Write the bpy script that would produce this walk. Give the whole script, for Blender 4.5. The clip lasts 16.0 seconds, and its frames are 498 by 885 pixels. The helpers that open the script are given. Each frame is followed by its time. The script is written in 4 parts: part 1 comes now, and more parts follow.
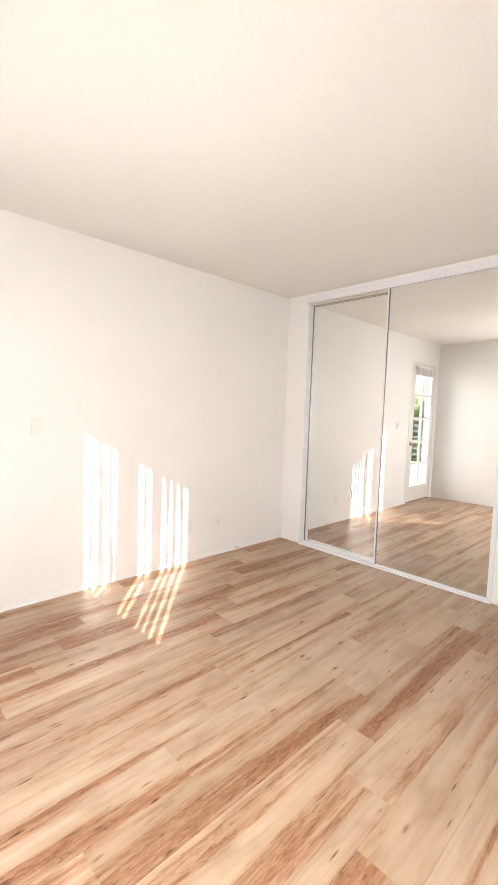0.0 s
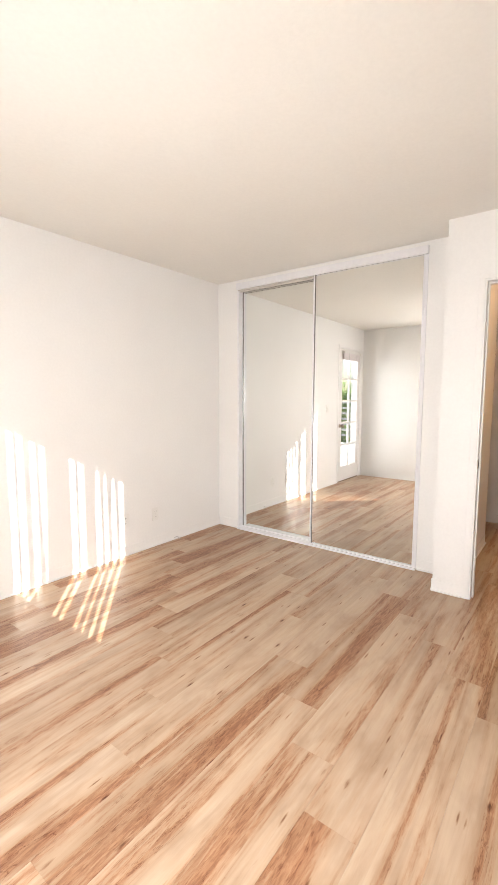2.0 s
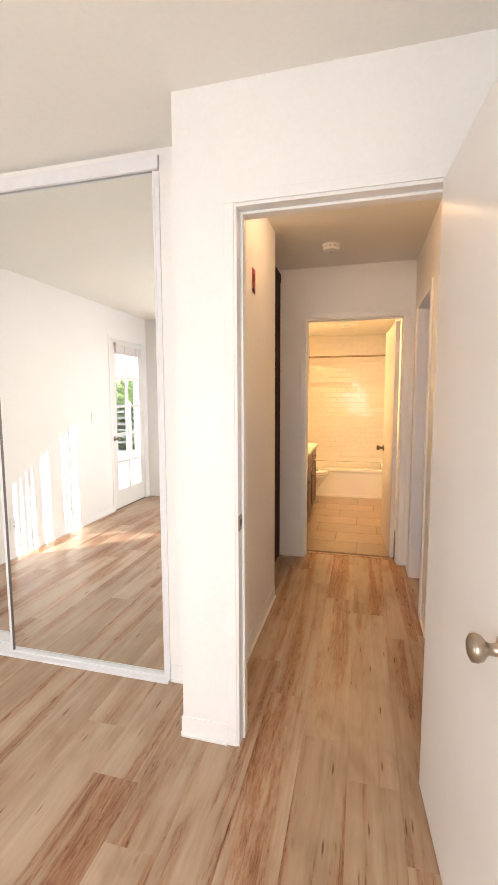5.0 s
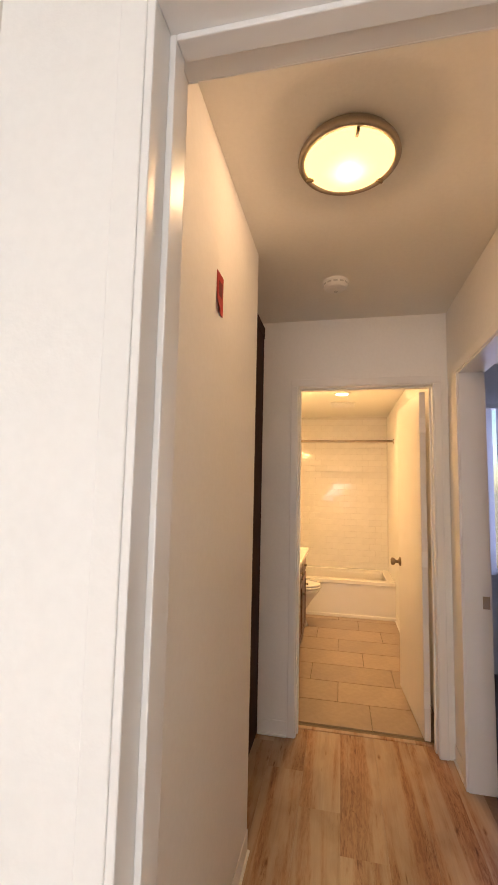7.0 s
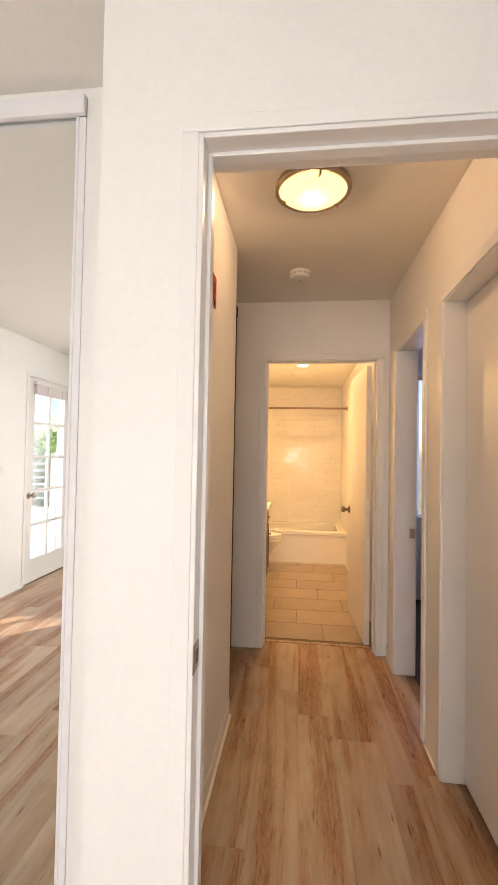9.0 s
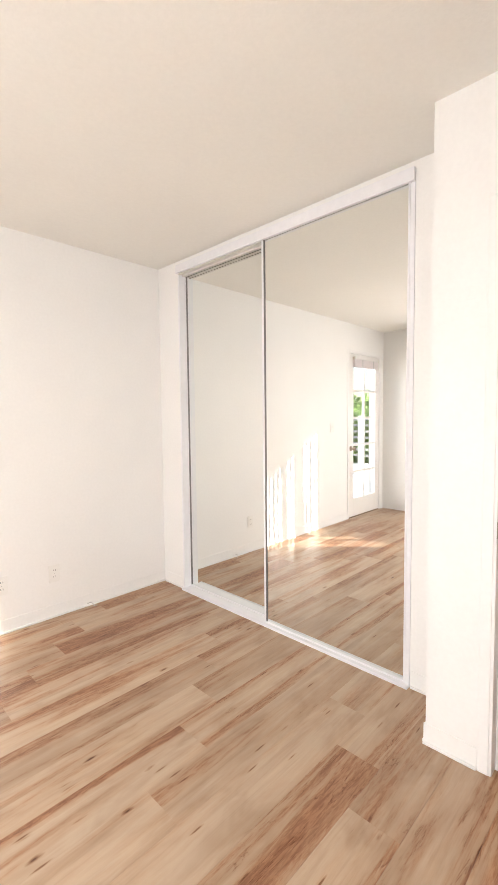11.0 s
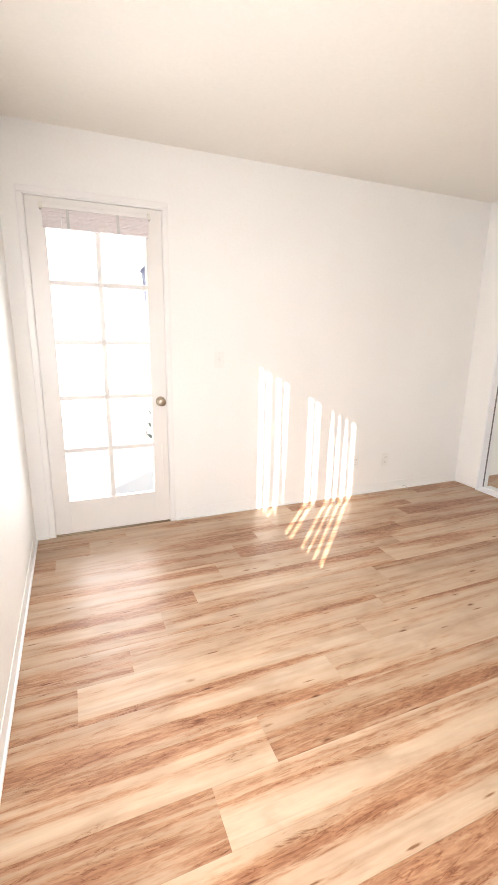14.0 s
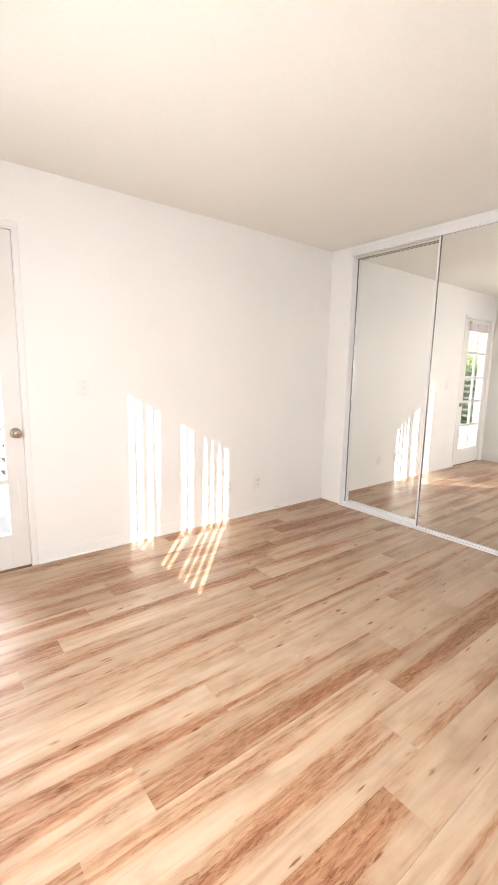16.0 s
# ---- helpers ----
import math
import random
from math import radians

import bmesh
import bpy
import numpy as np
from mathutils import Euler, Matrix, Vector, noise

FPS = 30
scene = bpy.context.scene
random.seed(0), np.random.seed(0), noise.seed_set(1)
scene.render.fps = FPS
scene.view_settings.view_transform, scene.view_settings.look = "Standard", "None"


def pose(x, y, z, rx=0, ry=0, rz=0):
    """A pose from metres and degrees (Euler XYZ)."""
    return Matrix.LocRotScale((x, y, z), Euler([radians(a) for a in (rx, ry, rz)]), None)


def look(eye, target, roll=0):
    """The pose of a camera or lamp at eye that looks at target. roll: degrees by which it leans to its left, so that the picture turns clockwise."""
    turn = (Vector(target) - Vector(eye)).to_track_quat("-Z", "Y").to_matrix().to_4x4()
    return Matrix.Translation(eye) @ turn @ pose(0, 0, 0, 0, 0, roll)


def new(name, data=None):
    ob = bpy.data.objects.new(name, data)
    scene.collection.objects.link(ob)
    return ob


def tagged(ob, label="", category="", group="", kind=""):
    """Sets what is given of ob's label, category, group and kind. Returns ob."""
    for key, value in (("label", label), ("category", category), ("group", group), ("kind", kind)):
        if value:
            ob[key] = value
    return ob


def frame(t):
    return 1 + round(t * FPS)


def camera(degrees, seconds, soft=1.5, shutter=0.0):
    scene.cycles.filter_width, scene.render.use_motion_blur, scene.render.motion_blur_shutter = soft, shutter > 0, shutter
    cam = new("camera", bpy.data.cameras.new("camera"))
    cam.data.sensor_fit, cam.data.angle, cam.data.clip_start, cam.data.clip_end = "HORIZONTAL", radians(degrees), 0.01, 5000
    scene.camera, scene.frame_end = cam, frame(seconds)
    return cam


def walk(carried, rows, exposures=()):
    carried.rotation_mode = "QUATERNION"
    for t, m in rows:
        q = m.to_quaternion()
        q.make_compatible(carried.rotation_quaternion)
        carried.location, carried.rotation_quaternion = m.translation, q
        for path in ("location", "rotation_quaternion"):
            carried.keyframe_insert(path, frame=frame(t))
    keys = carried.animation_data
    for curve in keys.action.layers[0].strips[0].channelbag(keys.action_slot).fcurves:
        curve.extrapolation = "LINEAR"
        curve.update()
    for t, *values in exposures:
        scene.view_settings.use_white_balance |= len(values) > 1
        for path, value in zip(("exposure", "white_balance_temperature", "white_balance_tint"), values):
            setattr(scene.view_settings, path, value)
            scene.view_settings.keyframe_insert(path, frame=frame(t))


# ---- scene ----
cam = camera(59.9, 16.0, soft=1.2)
PATH = [
    (0, (-3.41, -2.995, 1.338), (-2.023, -1.562, 1.188), 1.9),
    (0.5, (-3.411, -2.997, 1.361), (-1.926, -1.668, 1.191), 1.2),
    (1, (-3.43, -3.005, 1.376), (-1.897, -1.734, 1.189), 0.4),
    (1.5, (-3.45, -3.004, 1.333), (-1.883, -1.774, 1.154), 0.3),
    (2, (-3.416, -3.003, 1.344), (-1.834, -1.796, 1.139), 0.1),
    (2.5, (-3.327, -3.0, 1.339), (-1.712, -1.842, 1.118), 0.5),
    (3, (-3.102, -2.991, 1.365), (-1.389, -1.988, 1.125), 0.7),
    (3.5, (-2.85, -2.99, 1.376), (-1.017, -2.233, 1.119), 0.8),
    (4, (-2.549, -2.932, 1.384), (-0.645, -2.374, 1.13), 0.7),
    (4.5, (-2.217, -2.926, 1.377), (-0.298, -2.419, 1.131), -0.2),
    (5, (-1.858, -2.942, 1.395), (0.068, -2.443, 1.192), -0.2),
    (5.2, (-1.714, -2.922, 1.39), (0.217, -2.427, 1.227), 0.2),
    (6.3, (-1.02, -2.775, 1.42), (0.925, -2.345, 1.56), 0.9),
    (7.3, (-0.758, -2.716, 1.437), (1.191, -2.328, 1.663), 1.4),
    (7.5, (-0.795, -2.696, 1.428), (1.167, -2.379, 1.651), 1.2),
    (8, (-0.942, -2.662, 1.384), (1.05, -2.559, 1.535), 1.2),
    (8.2, (-0.987, -2.653, 1.385), (1.009, -2.6, 1.498), 1.2),
    (10.3, (-1.842, -2.915, 1.332), (-0.103, -1.932, 1.232), -0.4),
    (10.5, (-1.934, -2.928, 1.334), (-0.275, -1.816, 1.226), -0.6),
    (11, (-2.006, -2.921, 1.333), (-0.574, -1.531, 1.212), -0.6),
    (11.5, (-2.031, -2.879, 1.304), (-0.78, -1.325, 1.158), -0.3),
    (12, (-2.375, -2.863, 1.308), (-1.175, -1.282, 1.06), -0.0),
    (12.5, (-2.733, -2.872, 1.325), (-1.759, -1.165, 0.951), 0.7),
    (13, (-2.983, -2.811, 1.334), (-2.227, -1.017, 0.877), 0.2),
    (13.5, (-3.209, -2.879, 1.327), (-2.474, -1.081, 0.85), 0.3),
    (14, (-3.437, -2.998, 1.349), (-2.699, -1.201, 0.874), 0.9),
    (14.5, (-3.483, -3.046, 1.356), (-2.705, -1.256, 0.917), 1.9),
    (15, (-3.52, -3.08, 1.351), (-2.602, -1.344, 0.97), 2.4),
    (15.5, (-3.524, -3.085, 1.351), (-2.492, -1.408, 0.999), 2.2),
    (16, (-3.391, -3.029, 1.319), (-2.167, -1.481, 0.994), 1.2),
]
walk(cam, [(t, look(eye, target, roll)) for t, eye, target, roll in PATH], exposures=((0, 2.24), (3, 2.32), (5.2, 2.42), (7.3, 2.1), (8.2, 2.1), (10.3, 2.44), (11.5, 2.42), (13, 2.24), (16, 2.24)))

# ---- light ----
SUN_AZ = (0.67, 0.74)      # the way the sunlight travels over the floor
SUN_EL = radians(20.2)
world = bpy.data.worlds.new("world")
scene.world = world
world.use_nodes = True
wn = world.node_tree.nodes
wl = world.node_tree.links
sky = wn.new("ShaderNodeTexSky")
sky.sky_type = "NISHITA"
sky.sun_disc = False
sky.sun_elevation = SUN_EL
sky.sun_rotation = math.atan2(-SUN_AZ[0], -SUN_AZ[1])
wn["Background"].inputs["Strength"].default_value = 0.06
wl.new(sky.outputs["Color"], wn["Background"].inputs["Color"])

sun_data = bpy.data.lights.new("sun", "SUN")
sun_data.energy = 5.0
sun_data.angle = radians(0.25)
sun_data.color = (1.0, 0.93, 0.86)
sun = new("sun", sun_data)
sun.matrix_world = look((0, 0, 10), (SUN_AZ[0] * math.cos(SUN_EL), SUN_AZ[1] * math.cos(SUN_EL), 10 - math.sin(SUN_EL)))


def area(name, eye, target, sx, sy, power, color, spread=180):
    d = bpy.data.lights.new(name, "AREA")
    d.shape, d.size, d.size_y, d.energy, d.color = "RECTANGLE", sx, sy, power, color
    d.spread = radians(spread)
    o = new(name, d)
    o.matrix_world = look(eye, target)
    return o


def bulb(name, place, power, color, radius):
    d = bpy.data.lights.new(name, "POINT")
    d.energy, d.color, d.shadow_soft_size = power, color, radius
    o = new(name, d)
    o.location = place
    return o


area("window_daylight", (-3.64, -2.40, 1.34), (-1.3, -0.80, 0.0), 1.45, 0.95, 15.0, (1.0, 0.985, 1.0), 166)
area("garden_door_daylight", (-3.225, 0.12, 1.12), (-3.225, -3.0, 1.12), 0.56, 1.74, 2.9, (1.0, 0.985, 1.02), 118)
bulb("hall_bulb", (0.47, -2.76, 2.385), 1.35, (1.0, 0.60, 0.34), 0.035)
area("bath_downlight_glow", (3.52, -2.75, 2.335), (3.52, -2.75, 0.0), 0.11, 0.11, 4.0, (1.0, 0.56, 0.21), 160)
bulb("vanity_bulb", (2.9, -2.1, 2.0), 5.4, (1.0, 0.57, 0.24), 0.06)
area("far_window_daylight", (3.3, -4.3, 1.45), (0, -4.3, 1.4), 1.3, 1.25, 3.2, (0.50, 0.56, 1.0))


# ---- materials ----
def material(name, color, rough=0.5, metal=0.0, grain=0.0, grain_scale=60.0, blotch=0.0, blotch_scale=3.0, bump=0.0, bump_scale=120.0, emit=0.0, spec=0.5, vary=0.0):
    m = bpy.data.materials.new(name)
    m.use_nodes = True
    n, l = m.node_tree.nodes, m.node_tree.links
    b = n["Principled BSDF"]
    b.inputs["Roughness"].default_value = rough
    b.inputs["Metallic"].default_value = metal
    b.inputs["Specular IOR Level"].default_value = spec
    b.inputs["Base Color"].default_value = (*color, 1)
    tc = n.new("ShaderNodeTexCoord")
    last = None
    for amount, scale in ((blotch, blotch_scale), (grain, grain_scale)):
        if amount <= 0:
            continue
        t = n.new("ShaderNodeTexNoise")
        t.inputs["Scale"].default_value = scale
        t.inputs["Detail"].default_value = 5
        l.new(tc.outputs["Object"], t.inputs["Vector"])
        r = n.new("ShaderNodeMapRange")
        r.inputs["From Min"].default_value, r.inputs["From Max"].default_value = 0.3, 0.7
        r.inputs["To Min"].default_value, r.inputs["To Max"].default_value = 1 - amount, 1 + amount * 0.4
        l.new(t.outputs["Fac"], r.inputs["Value"])
        mix = n.new("ShaderNodeMix")
        mix.data_type, mix.blend_type = "RGBA", "MULTIPLY"
        mix.inputs["Factor"].default_value = 1
        if last is None:
            mix.inputs["A"].default_value = (*color, 1)
        else:
            l.new(last, mix.inputs["A"])
        l.new(r.outputs["Result"], mix.inputs["B"])
        last = mix.outputs["Result"]
    if vary > 0 and last is not None:
        info = n.new("ShaderNodeObjectInfo")
        r = n.new("ShaderNodeMapRange")
        r.inputs["To Min"].default_value, r.inputs["To Max"].default_value = 1 - vary, 1 + vary
        l.new(info.outputs["Random"], r.inputs["Value"])
        mix = n.new("ShaderNodeMix")
        mix.data_type, mix.blend_type = "RGBA", "MULTIPLY"
        mix.inputs["Factor"].default_value = 1
        l.new(last, mix.inputs["A"])
        l.new(r.outputs["Result"], mix.inputs["B"])
        last = mix.outputs["Result"]
    if last is not None:
        l.new(last, b.inputs["Base Color"])
    if bump > 0:
        t = n.new("ShaderNodeTexNoise")
        t.inputs["Scale"].default_value = bump_scale
        t.inputs["Detail"].default_value = 4
        l.new(tc.outputs["Object"], t.inputs["Vector"])
        bp = n.new("ShaderNodeBump")
        bp.inputs["Strength"].default_value = bump
        bp.inputs["Distance"].default_value = 0.004
        l.new(t.outputs["Fac"], bp.inputs["Height"])
        l.new(bp.outputs["Normal"], b.inputs["Normal"])
    if emit > 0:
        b.inputs["Emission Color"].default_value = (*color, 1)
        b.inputs["Emission Strength"].default_value = emit
    return m


def plank_material():
    m = bpy.data.materials.new("vinyl_oak")
    m.use_nodes = True
    n, l = m.node_tree.nodes, m.node_tree.links
    b = n["Principled BSDF"]
    b.inputs["Specular IOR Level"].default_value = 0.38
    tc = n.new("ShaderNodeTexCoord")
    info = n.new("ShaderNodeObjectInfo")
    shift = n.new("ShaderNodeVectorMath")
    shift.operation = "SCALE"
    shift.inputs[0].default_value = (37.0, 91.0, 53.0)
    l.new(info.outputs["Random"], shift.inputs["Scale"])
    add = n.new("ShaderNodeVectorMath")
    l.new(tc.outputs["Object"], add.inputs[0])
    l.new(shift.outputs["Vector"], add.inputs[1])

    def noise_tex(sx, sy, detail, rough, dist=0.0):
        mp = n.new("ShaderNodeMapping")
        mp.inputs["Scale"].default_value = (sx, sy, 1)
        l.new(add.outputs["Vector"], mp.inputs["Vector"])
        t = n.new("ShaderNodeTexNoise")
        t.inputs["Scale"].default_value = 1
        t.inputs["Detail"].default_value = detail
        t.inputs["Roughness"].default_value = rough
        t.inputs["Distortion"].default_value = dist
        l.new(mp.outputs["Vector"], t.inputs["Vector"])
        return t

    def ramp(source, *stops):
        r = n.new("ShaderNodeValToRGB")
        while len(r.color_ramp.elements) < len(stops):
            r.color_ramp.elements.new(0.5)
        for e, (p, c) in zip(r.color_ramp.elements, stops):
            e.position, e.color = p, (*c, 1)
        l.new(source, r.inputs["Fac"])
        return r.outputs["Color"]

    def mixed(kind, fac, a, c):
        x = n.new("ShaderNodeMix")
        x.data_type, x.blend_type = "RGBA", kind
        if isinstance(fac, float):
            x.inputs["Factor"].default_value = fac
        else:
            l.new(fac, x.inputs["Factor"])
        l.new(a, x.inputs["A"])
        l.new(c, x.inputs["B"])
        return x.outputs["Result"]

    wide = noise_tex(0.50, 8.0, 9, 0.60, 0.6)
    narrow = noise_tex(2.2, 24.0, 9, 0.66, 0.9)
    streak = noise_tex(1.5, 30.0, 6, 0.6, 0.8)
    fine = noise_tex(10.0, 220.0, 3, 0.6)
    fleck = noise_tex(17.0, 105.0, 5, 0.68, 0.5)

    def blend(a, b, wa, wb, c):
        m1 = n.new("ShaderNodeMath")
        m1.operation = "MULTIPLY_ADD"
        l.new(a, m1.inputs[0])
        m1.inputs[1].default_value, m1.inputs[2].default_value = wa, c
        m2 = n.new("ShaderNodeMath")
        m2.operation = "MULTIPLY_ADD"
        l.new(b, m2.inputs[0])
        m2.inputs[1].default_value = wb
        l.new(m1.outputs["Value"], m2.inputs[2])
        return m2.outputs["Value"]

    level = blend(wide.outputs["Fac"], narrow.outputs["Fac"], 1.15, 0.24, -0.167)
    level = blend(level, fleck.outputs["Fac"], 1.0, 0.17, -0.085)
    color = ramp(level, (0.36, (0.290, 0.140, 0.074)), (0.43, (0.350, 0.190, 0.106)), (0.475, (0.400, 0.252, 0.157)), (0.52, (0.443, 0.312, 0.209)), (0.68, (0.484, 0.367, 0.264)))
    color = mixed("MULTIPLY", 0.30, color, ramp(streak.outputs["Fac"], (0.33, (0.60, 0.50, 0.43)), (0.46, (0.93, 0.90, 0.87)), (0.66, (1.08, 1.07, 1.05))))
    color = mixed("MULTIPLY", 0.12, color, ramp(fine.outputs["Fac"], (0.3, (0.84, 0.80, 0.76)), (0.55, (1.0, 1.0, 1.0))))
    cloud = noise_tex(3.2, 9.0, 3, 0.6, 0.5)
    color = mixed("MULTIPLY", 1.0, color, ramp(cloud.outputs["Fac"], (0.32, (0.86, 0.82, 0.79)), (0.5, (1.0, 1.0, 1.0)), (0.68, (1.09, 1.10, 1.11))))
    # rough-sawn mottling inside the darker bands
    band = ramp(level, (0.36, (1, 1, 1)), (0.50, (0, 0, 0)))
    mottled = mixed("MULTIPLY", 1.0, color, ramp(fleck.outputs["Fac"], (0.40, (0.84, 0.78, 0.74)), (0.49, (1.0, 1.0, 1.0)), (0.58, (1.22, 1.28, 1.30))))
    color = mixed("MIX", band, color, mottled)
    # thin dark checks that run along the darker bands
    line = noise_tex(1.6, 13.0, 5, 0.65, 1.6)
    off = n.new("ShaderNodeMath")
    off.operation = "SUBTRACT"
    off.inputs[1].default_value = 0.5
    l.new(line.outputs["Fac"], off.inputs[0])
    near = n.new("ShaderNodeMath")
    near.operation = "ABSOLUTE"
    l.new(off.outputs["Value"], near.inputs[0])
    checks = mixed("MULTIPLY", 1.0, color, ramp(near.outputs["Value"], (0.0, (0.50, 0.36, 0.28)), (0.007, (0.80, 0.72, 0.66)), (0.017, (1, 1, 1))))
    color = mixed("MIX", ramp(blend(level, cloud.outputs["Fac"], 1.0, 0.5, -0.25), (0.40, (1, 1, 1)), (0.50, (0, 0, 0))), color, checks)
    # knots and short dark flecks
    mp = n.new("ShaderNodeMapping")
    mp.inputs["Scale"].default_value = (4.2, 13.0, 1)
    l.new(add.outputs["Vector"], mp.inputs["Vector"])
    vor = n.new("ShaderNodeTexVoronoi")
    vor.inputs["Scale"].default_value = 1.0
    l.new(mp.outputs["Vector"], vor.inputs["Vector"])
    wob = n.new("ShaderNodeMath")
    wob.operation = "MULTIPLY_ADD"
    l.new(fleck.outputs["Fac"], wob.inputs[0])
    wob.inputs[1].default_value = 0.17
    l.new(vor.outputs["Distance"], wob.inputs[2])
    knot = ramp(wob.outputs["Value"], (0.115, (0.24, 0.13, 0.08)), (0.15, (0.60, 0.46, 0.37)), (0.22, (1, 1, 1)))
    pick = n.new("ShaderNodeSeparateColor")
    l.new(vor.outputs["Color"], pick.inputs["Color"])
    few = n.new("ShaderNodeMath")
    few.operation = "LESS_THAN"
    few.inputs[1].default_value = 0.36
    l.new(pick.outputs["Red"], few.inputs[0])
    color = mixed("MULTIPLY", few.outputs["Value"], color, knot)
    # short dark dashes scattered along the grain
    mp2 = n.new("ShaderNodeMapping")
    mp2.inputs["Scale"].default_value = (6.5, 48.0, 1)
    l.new(add.outputs["Vector"], mp2.inputs["Vector"])
    vor2 = n.new("ShaderNodeTexVoronoi")
    vor2.inputs["Scale"].default_value = 1.0
    l.new(mp2.outputs["Vector"], vor2.inputs["Vector"])
    wob2 = n.new("ShaderNodeMath")
    wob2.operation = "MULTIPLY_ADD"
    l.new(fleck.outputs["Fac"], wob2.inputs[0])
    wob2.inputs[1].default_value = 0.30
    l.new(vor2.outputs["Distance"], wob2.inputs[2])
    dash = ramp(wob2.outputs["Value"], (0.23, (0.42, 0.28, 0.19)), (0.30, (0.78, 0.68, 0.60)), (0.38, (1, 1, 1)))
    pick2 = n.new("ShaderNodeSeparateColor")
    l.new(vor2.outputs["Color"], pick2.inputs["Color"])
    few2 = n.new("ShaderNodeMath")
    few2.operation = "LESS_THAN"
    few2.inputs[1].default_value = 0.16
    l.new(pick2.outputs["Red"], few2.inputs[0])
    color = mixed("MULTIPLY", few2.outputs["Value"], color, dash)
    # each board a little lighter or darker
    tone = ramp(info.outputs["Random"], (0.0, (0.90, 0.88, 0.86)), (0.5, (0.99, 0.98, 0.97)), (1.0, (1.06, 1.07, 1.07)))
    color = mixed("MULTIPLY", 1.0, color, tone)
    l.new(color, b.inputs["Base Color"])
    rr = n.new("ShaderNodeMapRange")
    rr.inputs["To Min"].default_value, rr.inputs["To Max"].default_value = 0.31, 0.42
    l.new(streak.outputs["Fac"], rr.inputs["Value"])
    l.new(rr.outputs["Result"], b.inputs["Roughness"])
    bp = n.new("ShaderNodeBump")
    bp.inputs["Strength"].default_value = 0.07
    bp.inputs["Distance"].default_value = 0.002
    l.new(fine.outputs["Fac"], bp.inputs["Height"])
    l.new(bp.outputs["Normal"], b.inputs["Normal"])
    return m


def glass_material():
    m = bpy.data.materials.new("glass")
    m.use_nodes = True
    n, l = m.node_tree.nodes, m.node_tree.links
    n.remove(n["Principled BSDF"])
    tr = n.new("ShaderNodeBsdfTransparent")
    gl = n.new("ShaderNodeBsdfGlossy")
    gl.inputs["Roughness"].default_value = 0.02
    lw = n.new("ShaderNodeLayerWeight")
    pw = n.new("ShaderNodeMath")
    pw.operation = "POWER"
    pw.inputs[1].default_value = 5
    l.new(lw.outputs["Facing"], pw.inputs[0])
    fr = n.new("ShaderNodeMath")
    fr.operation = "MULTIPLY_ADD"
    fr.inputs[1].default_value, fr.inputs[2].default_value = 0.6, 0.035
    l.new(pw.outputs["Value"], fr.inputs[0])
    mx = n.new("ShaderNodeMixShader")
    l.new(fr.outputs["Value"], mx.inputs["Fac"])
    l.new(tr.outputs["BSDF"], mx.inputs[1])
    l.new(gl.outputs["BSDF"], mx.inputs[2])
    l.new(mx.outputs["Shader"], n["Material Output"].inputs["Surface"])
    return m


def translucent_material(name, color, share):
    m = bpy.data.materials.new(name)
    m.use_nodes = True
    n, l = m.node_tree.nodes, m.node_tree.links
    n.remove(n["Principled BSDF"])
    di = n.new("ShaderNodeBsdfDiffuse")
    tl = n.new("ShaderNodeBsdfTranslucent")
    di.inputs["Color"].default_value = tl.inputs["Color"].default_value = (*color, 1)
    mx = n.new("ShaderNodeMixShader")
    mx.inputs["Fac"].default_value = share
    l.new(di.outputs["BSDF"], mx.inputs[1])
    l.new(tl.outputs["BSDF"], mx.inputs[2])
    l.new(mx.outputs["Shader"], n["Material Output"].inputs["Surface"])
    return m


WALL = material("wall_paint", (0.892, 0.884, 0.864), 0.6, grain=0.02, blotch=0.03, blotch_scale=1.3, bump=0.08, bump_scale=160)
CEIL = material("ceiling_paint", (0.872, 0.853, 0.800), 0.7, grain=0.02, blotch=0.03, blotch_scale=0.9, bump=0.12, bump_scale=90)
TRIM = material("trim_gloss_paint", (0.86, 0.85, 0.835), 0.32, blotch=0.02, blotch_scale=6, bump=0.03, bump_scale=40)
DOORP = material("door_paint", (0.81, 0.79, 0.765), 0.36, blotch=0.025, blotch_scale=4, bump=0.04, bump_scale=50)
PLANK = plank_material()
SUBFLOOR = material("subfloor", (0.30, 0.19, 0.12), 0.8, grain=0.2)
FENCEGREY = material("weathered_fence", (0.42, 0.43, 0.42), 0.7, grain=0.2, blotch=0.2)
ALU = material("white_aluminium", (0.84, 0.84, 0.86), 0.38, metal=0.0, grain=0.03, grain_scale=30)
SILVER = material("silver_edge_strip", (0.20, 0.19, 0.185), 0.4, metal=0.5, grain=0.03)
TRACK = material("track_shadow_grey", (0.70, 0.67, 0.63), 0.45, metal=0.2, grain=0.05)
MIRROR = material("mirror_silver", (0.90, 0.915, 0.90), 0.012, metal=1.0)
LAMPRING = material("antique_nickel", (0.36, 0.30, 0.23), 0.35, metal=1.0, grain=0.06)
NICKEL = material("satin_nickel", (0.42, 0.36, 0.29), 0.32, metal=1.0, grain=0.06, grain_scale=200)
BRONZE = material("aged_bronze", (0.26, 0.20, 0.14), 0.35, metal=1.0, grain=0.1)
PLASTIC = material("white_plastic", (0.85, 0.84, 0.81), 0.4, grain=0.02)
VENT = material("vent_grey_plastic", (0.58, 0.57, 0.55), 0.5, grain=0.05)
# dark colour for the shade inside small holes that are not cut out
HOLE_SHADE = material("hole_shade", (0.10, 0.095, 0.09), 0.6)
